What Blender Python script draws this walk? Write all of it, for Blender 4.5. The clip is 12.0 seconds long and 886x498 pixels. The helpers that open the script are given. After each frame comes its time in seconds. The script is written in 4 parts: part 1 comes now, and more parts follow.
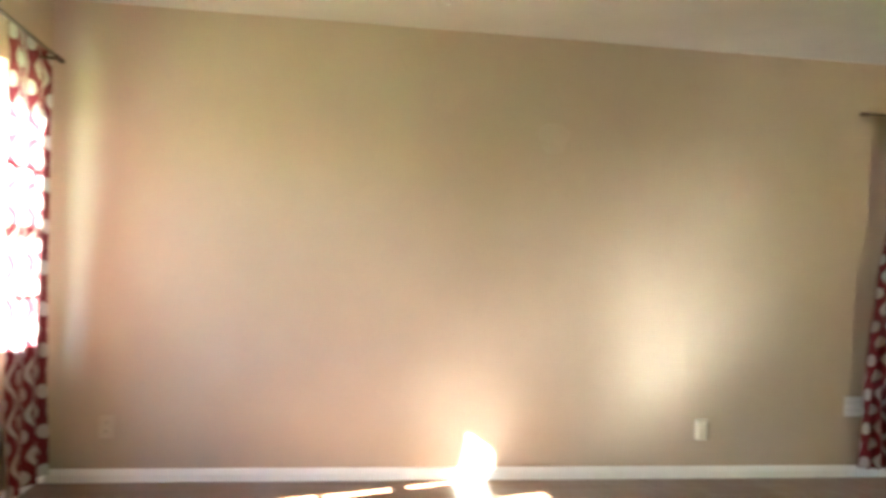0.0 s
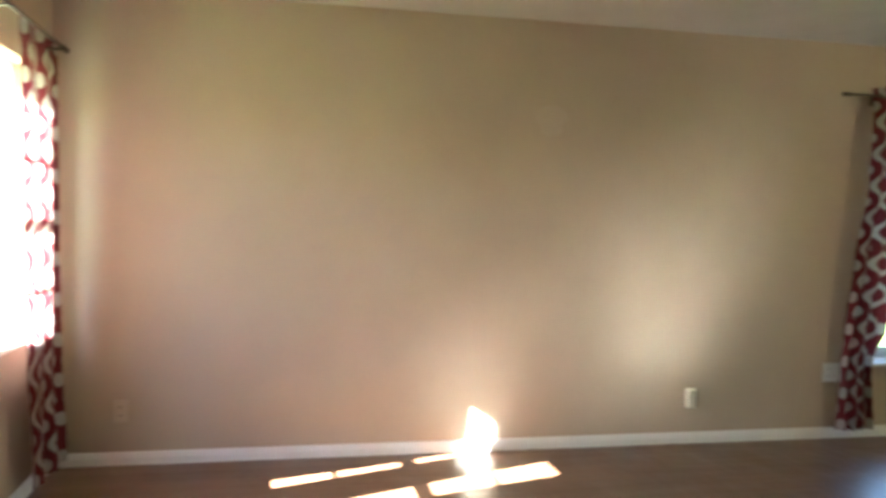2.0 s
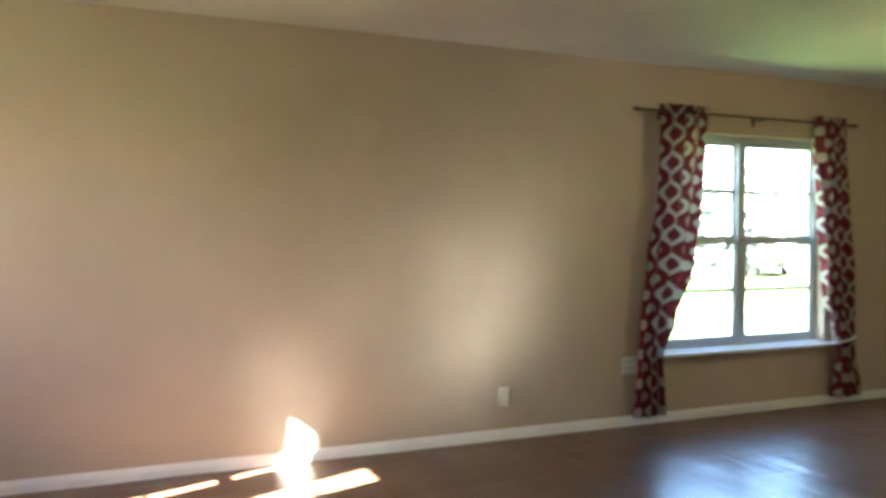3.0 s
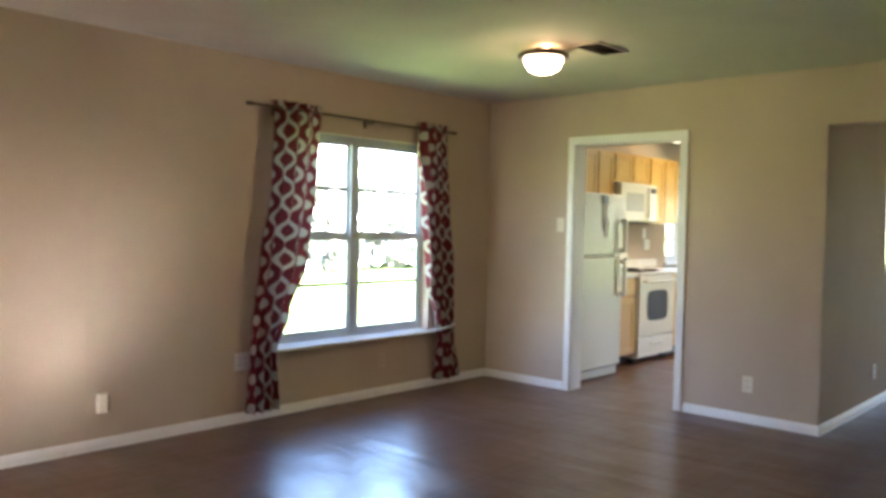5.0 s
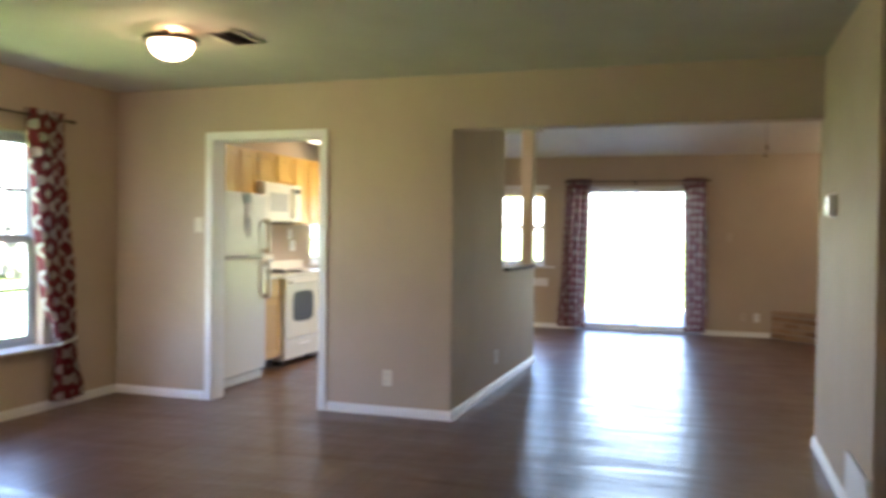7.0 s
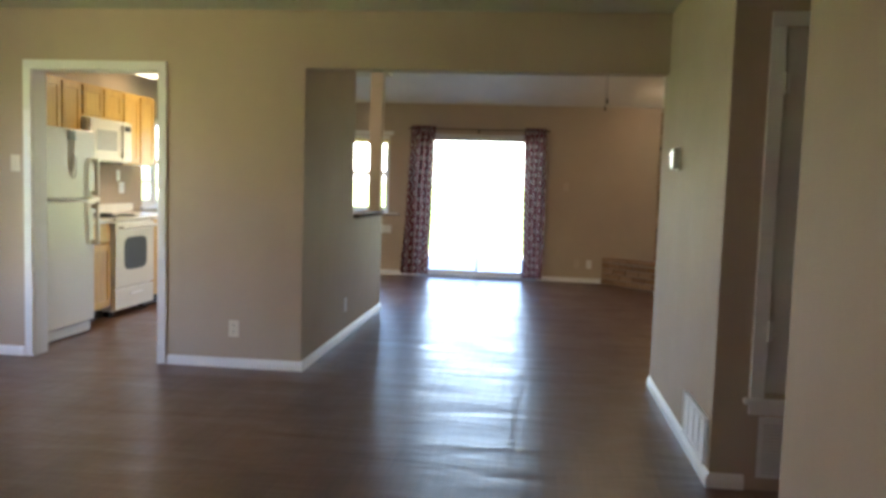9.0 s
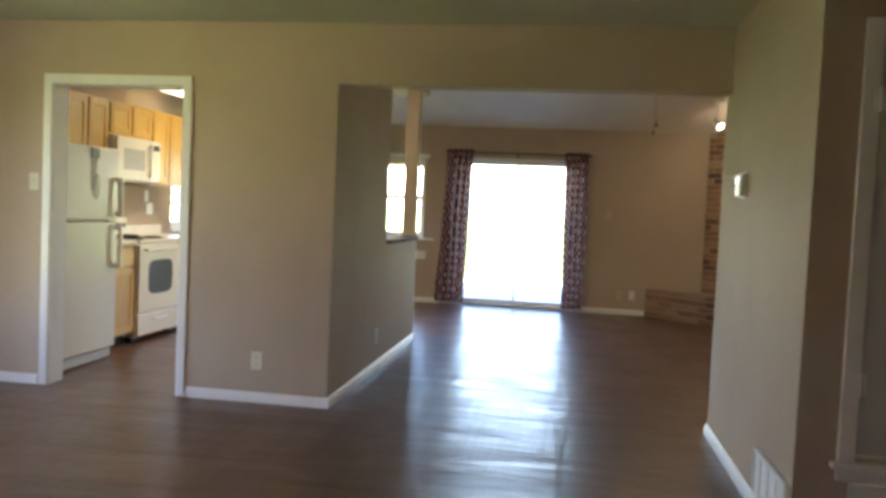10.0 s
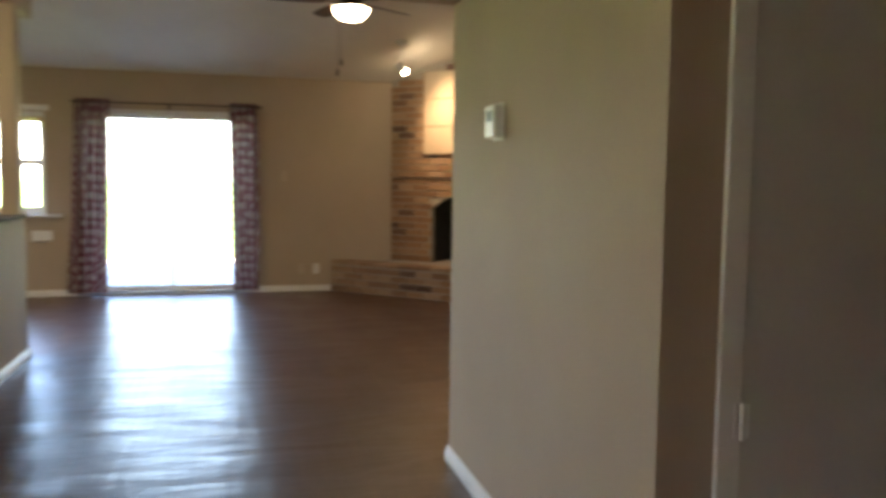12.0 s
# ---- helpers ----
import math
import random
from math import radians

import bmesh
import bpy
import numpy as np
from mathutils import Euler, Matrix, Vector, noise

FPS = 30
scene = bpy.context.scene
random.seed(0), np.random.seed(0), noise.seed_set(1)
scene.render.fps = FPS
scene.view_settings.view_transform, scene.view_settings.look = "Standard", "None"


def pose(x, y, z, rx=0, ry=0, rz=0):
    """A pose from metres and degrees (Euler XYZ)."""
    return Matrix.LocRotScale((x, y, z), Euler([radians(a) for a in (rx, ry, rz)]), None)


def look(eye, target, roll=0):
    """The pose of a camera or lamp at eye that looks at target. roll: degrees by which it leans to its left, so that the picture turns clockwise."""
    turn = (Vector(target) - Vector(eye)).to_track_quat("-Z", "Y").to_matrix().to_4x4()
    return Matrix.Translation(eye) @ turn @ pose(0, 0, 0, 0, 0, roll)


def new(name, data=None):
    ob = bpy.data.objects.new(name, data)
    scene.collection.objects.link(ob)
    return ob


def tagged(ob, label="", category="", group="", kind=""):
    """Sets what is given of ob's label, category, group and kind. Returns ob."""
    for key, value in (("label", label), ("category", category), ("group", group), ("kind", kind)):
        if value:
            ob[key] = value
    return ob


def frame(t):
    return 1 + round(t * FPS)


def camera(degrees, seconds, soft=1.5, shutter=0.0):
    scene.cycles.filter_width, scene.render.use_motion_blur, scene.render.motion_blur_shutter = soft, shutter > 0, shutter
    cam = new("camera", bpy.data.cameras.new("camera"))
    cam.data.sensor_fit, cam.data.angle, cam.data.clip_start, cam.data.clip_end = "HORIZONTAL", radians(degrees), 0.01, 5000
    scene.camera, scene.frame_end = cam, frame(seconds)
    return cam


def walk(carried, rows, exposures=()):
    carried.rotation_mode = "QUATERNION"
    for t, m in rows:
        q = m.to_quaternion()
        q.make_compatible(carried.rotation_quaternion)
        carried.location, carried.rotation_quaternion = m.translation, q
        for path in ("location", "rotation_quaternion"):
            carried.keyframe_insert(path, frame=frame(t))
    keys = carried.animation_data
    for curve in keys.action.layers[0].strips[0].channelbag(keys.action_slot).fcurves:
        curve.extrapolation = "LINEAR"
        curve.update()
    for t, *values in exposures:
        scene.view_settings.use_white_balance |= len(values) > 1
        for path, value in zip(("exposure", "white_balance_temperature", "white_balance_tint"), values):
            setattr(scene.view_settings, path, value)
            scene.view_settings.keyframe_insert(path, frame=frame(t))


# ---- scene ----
cam = camera(57.5, 12.0, soft=3.5, shutter=0.5)
PATH = [
    (0, (-5.701, -4.324, 1.123), (-5.39, -2.349, 1.178), 1.9),
    (0.5, (-5.852, -4.359, 1.175), (-5.721, -2.364, 1.179), 0.9),
    (1, (-5.967, -4.362, 1.249), (-5.879, -2.367, 1.148), 0.8),
    (1.5, (-5.994, -4.381, 1.257), (-5.812, -2.391, 1.165), 1.6),
    (2, (-5.955, -4.389, 1.283), (-5.544, -2.433, 1.22), 1.2),
    (2.5, (-5.898, -4.425, 1.276), (-5.28, -2.524, 1.215), 0.4),
    (3, (-5.875, -4.451, 1.323), (-5.073, -2.62, 1.271), 0.4),
    (3.5, (-5.821, -4.498, 1.361), (-4.823, -2.767, 1.28), 1.0),
    (3.7, (-5.846, -4.471, 1.379), (-4.744, -2.804, 1.289), 1.1),
    (5.3, (-5.569, -4.603, 1.328), (-4.06, -3.292, 1.264), 1.1),
    (5.5, (-5.537, -4.598, 1.317), (-4.011, -3.307, 1.244), 1.0),
    (6, (-5.487, -4.599, 1.334), (-3.863, -3.433, 1.264), 1.2),
    (6.5, (-5.459, -4.597, 1.296), (-3.691, -3.663, 1.24), 2.3),
    (7, (-5.424, -4.568, 1.315), (-3.523, -3.948, 1.28), 0.7),
    (7.5, (-5.397, -4.501, 1.328), (-3.436, -4.112, 1.267), 1.2),
    (9.3, (-5.301, -4.388, 1.306), (-3.319, -4.173, 1.145), 1.8),
    (9.5, (-5.23, -4.37, 1.299), (-3.256, -4.111, 1.109), 1.5),
    (10, (-4.947, -4.331, 1.314), (-2.973, -4.029, 1.213), 2.6),
    (10.5, (-4.642, -4.247, 1.291), (-2.658, -4.068, 1.111), 2.5),
    (11, (-4.281, -4.176, 1.301), (-2.291, -4.26, 1.118), -0.9),
    (11.5, (-3.818, -4.228, 1.302), (-1.838, -4.442, 1.125), 1.0),
    (12, (-3.365, -4.28, 1.281), (-1.436, -4.785, 1.116), 0.7),
]
EXPOSURES = [(0.0, 6.70, 5850, 2), (0.5, 6.60, 5850, 2), (1.5, 6.27, 5850, 3), (2.5, 6.08, 5850, 3), (3.5, 5.98, 5900, 9), (5.5, 6.03, 5950, 19), (6.5, 6.16, 6000, 22), (7.5, 6.00, 6050, 21), (9.5, 5.80, 6200, 19), (12.0, 5.84, 6450, 17)]
walk(cam, [(t, look(eye, target, roll)) for t, eye, target, roll in PATH], EXPOSURES)

# ---- world, sun, large lights ----
scene.cycles.blur_glossy = 0.05  # sunlight glancing off the satin floor reaches the wall
SUN_TRAVEL = Vector((1.40, 0.54, -1.0)).normalized()
SUN_ELEV = math.asin(-SUN_TRAVEL.z)
world = bpy.data.worlds.new("sky")
scene.world = world
world.use_nodes = True
wn, wl = world.node_tree.nodes, world.node_tree.links
sky = wn.new("ShaderNodeTexSky")
sky.sky_type = "NISHITA"
sky.sun_disc = False
sky.sun_elevation = SUN_ELEV
sky.sun_rotation = math.atan2(-SUN_TRAVEL.x, -SUN_TRAVEL.y)
wl.new(sky.outputs["Color"], wn["Background"].inputs["Color"])
wn["Background"].inputs["Strength"].default_value = 0.075

sun = new("sun", bpy.data.lights.new("sun", "SUN"))
sun.data.energy = 5.0
sun.data.angle = radians(0.5)
sun.data.color = (1.0, 0.93, 0.82)
sun.matrix_world = look((-30, -12, 20), Vector((-30, -12, 20)) + SUN_TRAVEL)


# ---- materials ----
def material(name, color, rough=0.6, metal=0.0, spec=0.5):
    m = bpy.data.materials.new(name)
    m.use_nodes = True
    b = m.node_tree.nodes["Principled BSDF"]
    b.inputs["Base Color"].default_value = (*color, 1)
    b.inputs["Roughness"].default_value = rough
    b.inputs["Metallic"].default_value = metal
    b.inputs["Specular IOR Level"].default_value = spec
    return m


def node(m, kind, **values):
    n = m.node_tree.nodes.new(kind)
    for key, value in values.items():
        n.inputs[key.replace("_", " ")].default_value = value
    return n


def link(m, a, b):
    m.node_tree.links.new(a, b)


def bsdf(m):
    return m.node_tree.nodes["Principled BSDF"]


def coords(m, scale=(1, 1, 1), world_space=True):
    if world_space:
        out = node(m, "ShaderNodeNewGeometry").outputs["Position"]
    else:
        out = node(m, "ShaderNodeTexCoord").outputs["Object"]
    mp = node(m, "ShaderNodeMapping")
    mp.inputs["Scale"].default_value = scale
    link(m, out, mp.inputs["Vector"])
    return mp.outputs["Vector"]


def mottled(name, a, b, rough=0.6, scale=3.0, fine=80.0, bump=0.05, dist=0.002, spec=0.5, metal=0.0, stretch=(1, 1, 1), world_space=True):
    """Two-scale colour variation between a and b, with a fine relief."""
    m = material(name, a, rough, metal, spec)
    v = coords(m, stretch, world_space)
    n1 = node(m, "ShaderNodeTexNoise", Scale=scale, Detail=4.0, Roughness=0.6)
    n2 = node(m, "ShaderNodeTexNoise", Scale=fine, Detail=3.0)
    link(m, v, n1.inputs["Vector"])
    link(m, v, n2.inputs["Vector"])
    add = node(m, "ShaderNodeMath")
    add.operation = "MULTIPLY_ADD"
    link(m, n2.outputs["Fac"], add.inputs[0])
    add.inputs[1].default_value = 0.35
    link(m, n1.outputs["Fac"], add.inputs[2])
    ramp = node(m, "ShaderNodeValToRGB")
    ramp.color_ramp.elements[0].position, ramp.color_ramp.elements[1].position = 0.45, 0.9
    ramp.color_ramp.elements[0].color, ramp.color_ramp.elements[1].color = (*a, 1), (*b, 1)
    link(m, add.outputs[0], ramp.inputs["Fac"])
    link(m, ramp.outputs["Color"], bsdf(m).inputs["Base Color"])
    if bump:
        bp = node(m, "ShaderNodeBump", Strength=bump, Distance=dist)
        link(m, n2.outputs["Fac"], bp.inputs["Height"])
        link(m, bp.outputs["Normal"], bsdf(m).inputs["Normal"])
    return m


WALL = mottled("tan_wall_paint", (0.46, 0.375, 0.285), (0.51, 0.42, 0.325), 0.6, 1.6, 140, 0.22, 0.0015, spec=0.08)
sheen = node(WALL, "ShaderNodeTexNoise", Scale=2.6, Detail=5.0, Roughness=0.7)
link(WALL, coords(WALL, (1, 1, 0.6)), sheen.inputs["Vector"])
sheen_range = node(WALL, "ShaderNodeMapRange")
sheen_range.inputs["From Min"].default_value, sheen_range.inputs["From Max"].default_value = 0.3, 0.7
sheen_range.inputs["To Min"].default_value, sheen_range.inputs["To Max"].default_value = 0.52, 0.78
link(WALL, sheen.outputs["Fac"], sheen_range.inputs["Value"])
link(WALL, sheen_range.outputs["Result"], bsdf(WALL).inputs["Roughness"])
# One paint twice: darkened for the dimly lit flat ceilings, lighter for the vault.
SHADED_CEILING = mottled("shaded_ceiling_paint", (0.50, 0.475, 0.415), (0.565, 0.54, 0.475), 0.85, 2.0, 120, 0.5, 0.003)
LIT_VAULT = mottled("lit_vault_ceiling_paint", (0.63, 0.60, 0.535), (0.70, 0.67, 0.60), 0.85, 2.0, 120, 0.5, 0.003)
TRIM = mottled("white_trim_paint", (0.77, 0.77, 0.76), (0.83, 0.83, 0.82), 0.35, 4, 60, 0.05, 0.001)
DOOR_PAINT = mottled("grey_white_door_paint", (0.60, 0.585, 0.56), (0.66, 0.645, 0.62), 0.45, 3, 60, 0.06, 0.001)
IVORY = mottled("ivory_plastic", (0.70, 0.66, 0.54), (0.75, 0.71, 0.60), 0.35, 6, 90, 0.0)
TAN_PLASTIC = mottled("wall_painted_plastic", (0.50, 0.42, 0.32), (0.55, 0.46, 0.36), 0.4, 6, 90, 0.0)
WHITE_PLASTIC = mottled("white_plastic", (0.78, 0.78, 0.76), (0.83, 0.83, 0.81), 0.35, 6, 90, 0.0)
DARK_SLOT = material("dark_slot", (0.02, 0.02, 0.02), 0.7)
BRONZE = mottled("bronze_metal", (0.06, 0.045, 0.035), (0.10, 0.07, 0.05), 0.4, 12, 150, 0.05, 0.0005, metal=0.7, world_space=False)
MUNTIN = material("dark_glazing_bar", (0.05, 0.055, 0.06), 0.4)
CONCRETE = mottled("pale_concrete", (0.46, 0.45, 0.42), (0.56, 0.54, 0.50), 0.85, 1.5, 60, 0.3, 0.003)
BRASS = material("tarnished_brass", (0.45, 0.38, 0.22), 0.4, 1.0)
STEEL = material("dull_steel", (0.55, 0.54, 0.52), 0.35, 1.0)
# Bluer than bare metal: the sky's light is put into its colour.
ALUMINIUM = mottled("window_aluminium", (0.44, 0.49, 0.54), (0.52, 0.57, 0.62), 0.4, 5, 120, 0.03, 0.0005, metal=0.3)
VINYL_WHITE = mottled("white_window_vinyl", (0.74, 0.75, 0.75), (0.80, 0.81, 0.81), 0.4, 5, 120, 0.0)
APPLIANCE = mottled("almond_appliance_enamel", (0.72, 0.70, 0.60), (0.76, 0.74, 0.65), 0.25, 2, 300, 0.08, 0.0005)
APPLIANCE_GREY = material("appliance_grey", (0.20, 0.20, 0.19), 0.4)
# A reflection is put into this colour as a lighter blue-grey.
OVEN_GLASS = material("dark_oven_glass", (0.10, 0.115, 0.135), 0.12)
COUNTER = mottled("cream_laminate", (0.66, 0.61, 0.48), (0.72, 0.67, 0.55), 0.35, 8, 200, 0.0)
SOOT = mottled("sooty_firebrick", (0.010, 0.009, 0.008), (0.03, 0.026, 0.024), 0.9, 6, 40, 0.4, 0.004)
MORTAR = mottled("mortar", (0.33, 0.285, 0.235), (0.42, 0.37, 0.31), 0.9, 8, 90, 0.4, 0.003)
GRASS = mottled("lawn_grass", (0.105, 0.175, 0.037), (0.205, 0.285, 0.075), 0.9, 0.35, 12, 0.6, 0.05)
BARK = mottled("tree_bark", (0.10, 0.075, 0.055), (0.19, 0.15, 0.12), 0.9, 5, 25, 0.6, 0.02, stretch=(1, 1, 0.3))
PAPER = material("grey_green_paper", (0.33, 0.42, 0.40), 0.8)
CREAM_BOARD = mottled("cream_painted_board", (0.50, 0.40, 0.28), (0.58, 0.47, 0.34), 0.6, 5, 70, 0.1, 0.001)


def wood_material(name, dark, light, rough, along=2):
    m = material(name, light, rough)
    s = [14.0, 14.0, 14.0]
    s[along] = 1.1
    v = coords(m, s, False)
    n1 = node(m, "ShaderNodeTexNoise", Scale=2.2, Detail=6.0, Roughness=0.65, Distortion=0.6)
    link(m, v, n1.inputs["Vector"])
    rnd = node(m, "ShaderNodeObjectInfo")
    add = node(m, "ShaderNodeMath")
    add.operation = "MULTIPLY_ADD"
    link(m, rnd.outputs["Random"], add.inputs[0])
    add.inputs[1].default_value = 0.16
    link(m, n1.outputs["Fac"], add.inputs[2])
    ramp = node(m, "ShaderNodeValToRGB")
    ramp.color_ramp.elements[0].position, ramp.color_ramp.elements[1].position = 0.32, 0.75
    ramp.color_ramp.elements[0].color, ramp.color_ramp.elements[1].color = (*dark, 1), (*light, 1)
    link(m, add.outputs[0], ramp.inputs["Fac"])
    link(m, ramp.outputs["Color"], bsdf(m).inputs["Base Color"])
    return m


OAK = wood_material("honey_oak", (0.47, 0.25, 0.05), (0.68, 0.43, 0.10), 0.35)


def floor_material():
    """Wood-look sheet vinyl: printed planks along x, satin, laid with slow ripples."""
    m = material("wood_look_vinyl", (0.1, 0.05, 0.03), 0.3, spec=0.85)
    v = coords(m)
    br = node(m, "ShaderNodeTexBrick")
    br.offset, br.offset_frequency = 0.37, 2
    for key, val in (("Scale", 1.0), ("Mortar Size", 0.0015), ("Mortar Smooth", 0.6), ("Brick Width", 1.22), ("Row Height", 0.152), ("Bias", 0.0)):
        br.inputs[key].default_value = val
    br.inputs["Color1"].default_value = (0.107, 0.053, 0.031, 1)
    br.inputs["Color2"].default_value = (0.133, 0.068, 0.039, 1)
    br.inputs["Mortar"].default_value = (0.085, 0.04, 0.028, 1)
    link(m, v, br.inputs["Vector"])
    vg = coords(m, (1.2, 18, 1))
    grain = node(m, "ShaderNodeTexNoise", Scale=2.5, Detail=6.0, Roughness=0.7, Distortion=0.8)
    link(m, vg, grain.inputs["Vector"])
    mp = node(m, "ShaderNodeMapRange")
    mp.inputs["To Min"].default_value, mp.inputs["To Max"].default_value = 0.55, 1.45
    link(m, grain.outputs["Fac"], mp.inputs["Value"])
    mul = node(m, "ShaderNodeMix")
    mul.data_type, mul.blend_type = "RGBA", "MULTIPLY"
    mul.inputs["Factor"].default_value = 1.0
    link(m, br.outputs["Color"], mul.inputs["A"])
    link(m, mp.outputs["Result"], mul.inputs["B"])
    link(m, mul.outputs["Result"], bsdf(m).inputs["Base Color"])
    smudge = node(m, "ShaderNodeTexNoise", Scale=2.1, Detail=5.0, Roughness=0.65)
    link(m, v, smudge.inputs["Vector"])
    r2 = node(m, "ShaderNodeMapRange")
    r2.inputs["To Min"].default_value, r2.inputs["To Max"].default_value = 0.285, 0.40
    r2.inputs["From Min"].default_value, r2.inputs["From Max"].default_value = 0.32, 0.68
    link(m, smudge.outputs["Fac"], r2.inputs["Value"])
    link(m, r2.outputs["Result"], bsdf(m).inputs["Roughness"])
    vw = coords(m, (1.0, 0.28, 1))
    wave = node(m, "ShaderNodeTexNoise", Scale=4.0, Detail=4.0, Roughness=0.5, Distortion=0.4)
    link(m, vw, wave.inputs["Vector"])
    vc = coords(m, (0.22, 2.6, 1))
    crease = node(m, "ShaderNodeTexNoise", Scale=3.4, Detail=2.0, Roughness=0.5, Distortion=0.3)
    link(m, vc, crease.inputs["Vector"])
    b0 = node(m, "ShaderNodeBump", Strength=0.35, Distance=0.012)
    link(m, crease.outputs["Fac"], b0.inputs["Height"])
    b1 = node(m, "ShaderNodeBump", Strength=0.7, Distance=0.02)
    link(m, wave.outputs["Fac"], b1.inputs["Height"])
    link(m, b0.outputs["Normal"], b1.inputs["Normal"])
    link(m, b1.outputs["Normal"], bsdf(m).inputs["Normal"])
    return m


FLOOR = floor_material()


def glass_material(name, clear_part):
    m = bpy.data.materials.new(name)
    m.use_nodes = True
    m.node_tree.nodes.remove(bsdf(m))
    out = m.node_tree.nodes["Material Output"]
    clear = node(m, "ShaderNodeBsdfTransparent", Color=(clear_part * 0.98, clear_part, clear_part * 0.99, 1))
    gloss = node(m, "ShaderNodeBsdfGlossy", Roughness=0.02)
    fres = node(m, "ShaderNodeFresnel", IOR=1.45)
    mix = node(m, "ShaderNodeMixShader")
    link(m, fres.outputs[0], mix.inputs[0])
    link(m, clear.outputs[0], mix.inputs[1])
    link(m, gloss.outputs[0], mix.inputs[2])
    link(m, mix.outputs[0], out.inputs["Surface"])
    return m


GLASS = glass_material("window_glass", 0.97)
# Clear share cut per opening to weaken the daylight it lets in.
DIMMED_GLASS = glass_material("dimmed_window_glass", 0.74)
DOOR_GLASS = glass_material("dimmed_door_glass", 0.45)
KITCHEN_GLASS = glass_material("dimmed_kitchen_glass", 0.30)


CLEAR = bpy.data.materials.new("clear_glass_edge")
CLEAR.use_nodes = True
CLEAR.node_tree.nodes.remove(bsdf(CLEAR))
link(CLEAR, node(CLEAR, "ShaderNodeBsdfTransparent").outputs[0], CLEAR.node_tree.nodes["Material Output"].inputs["Surface"])


def glow_material(name, color, strength):
    m = bpy.data.materials.new(name)
    m.use_nodes = True
    b = bsdf(m)
    b.inputs["Base Color"].default_value = (0.9, 0.85, 0.75, 1)
    b.inputs["Emission Color"].default_value = (*color, 1)
    b.inputs["Emission Strength"].default_value = strength
    return m


BOWL_GLOW = glow_material("lit_frosted_glass", (1.0, 0.70, 0.36), 1.0)
FAN_GLOW = glow_material("lit_fan_glass", (1.0, 0.80, 0.46), 0.6)
SPOT_GLOW = glow_material("lit_bulb", (1.0, 0.8, 0.5), 4.0)
TUBE_GLOW = glow_material("lit_diffuser", (1.0, 0.82, 0.50), 0.68)
DIM_GLOW = glow_material("dim_diffuser", (1.0, 0.86, 0.56), 0.06)


def curtain_material():
    """Burgundy cloth printed with pale wavy ogee bands and ovals, letting light through."""
    m = material("ogee_print_cotton", (0.3, 0.03, 0.05), 0.85, spec=0.2)
    nodes = m.node_tree.nodes
    uv = node(m, "ShaderNodeUVMap")
    sep = node(m, "ShaderNodeSeparateXYZ")
    link(m, uv.outputs[0], sep.inputs[0])

    def calc(op, a, b=None, c=None):
        n = node(m, "ShaderNodeMath")
        n.operation = op
        for i, x in enumerate((a, b, c)):
            if x is None:
                continue
            if isinstance(x, (int, float)):
                n.inputs[i].default_value = x
            else:
                link(m, x, n.inputs[i])
        return n.outputs[0]

    u = calc("DIVIDE", sep.outputs[0], 0.115)
    v = calc("DIVIDE", sep.outputs[1], 0.195)
    k = calc("ROUND", u)
    ph = calc("MULTIPLY_ADD", v, 2 * math.pi, calc("MULTIPLY", k, math.pi))
    mid = calc("MULTIPLY_ADD", calc("COSINE", ph), 0.23, k)
    band = calc("LESS_THAN", calc("ABSOLUTE", calc("SUBTRACT", u, mid)), 0.11)
    i = calc("FLOOR", u)
    du = calc("DIVIDE", calc("SUBTRACT", calc("SUBTRACT", u, i), 0.5), 0.24)
    q = calc("FRACT", calc("MULTIPLY_ADD", i, 0.5, v))
    dv = calc("DIVIDE", calc("SUBTRACT", q, 0.5), 0.18)
    oval = calc("LESS_THAN", calc("ADD", calc("MULTIPLY", du, du), calc("MULTIPLY", dv, dv)), 1.0)
    pale = calc("MAXIMUM", band, oval)
    weave = node(m, "ShaderNodeTexNoise", Scale=450.0, Detail=2.0)
    link(m, uv.outputs[0], weave.inputs["Vector"])
    mix = node(m, "ShaderNodeMix")
    mix.data_type = "RGBA"
    mix.inputs["A"].default_value = (0.15, 0.022, 0.030, 1)
    mix.inputs["B"].default_value = (0.47, 0.43, 0.40, 1)
    link(m, pale, mix.inputs["Factor"])
    shade = node(m, "ShaderNodeMix")
    shade.data_type, shade.blend_type = "RGBA", "MULTIPLY"
    shade.inputs["Factor"].default_value = 0.35
    link(m, mix.outputs["Result"], shade.inputs["A"])
    link(m, weave.outputs["Fac"], shade.inputs["B"])
    link(m, shade.outputs["Result"], bsdf(m).inputs["Base Color"])
    through_light = node(m, "ShaderNodeBsdfTranslucent")
    link(m, shade.outputs["Result"], through_light.inputs["Color"])
    ms = node(m, "ShaderNodeMixShader")
    ms.inputs[0].default_value = 0.24
    link(m, bsdf(m).outputs[0], ms.inputs[1])
    link(m, through_light.outputs[0], ms.inputs[2])
    link(m, ms.outputs[0], nodes["Material Output"].inputs["Surface"])
    return m


CURTAIN = curtain_material()


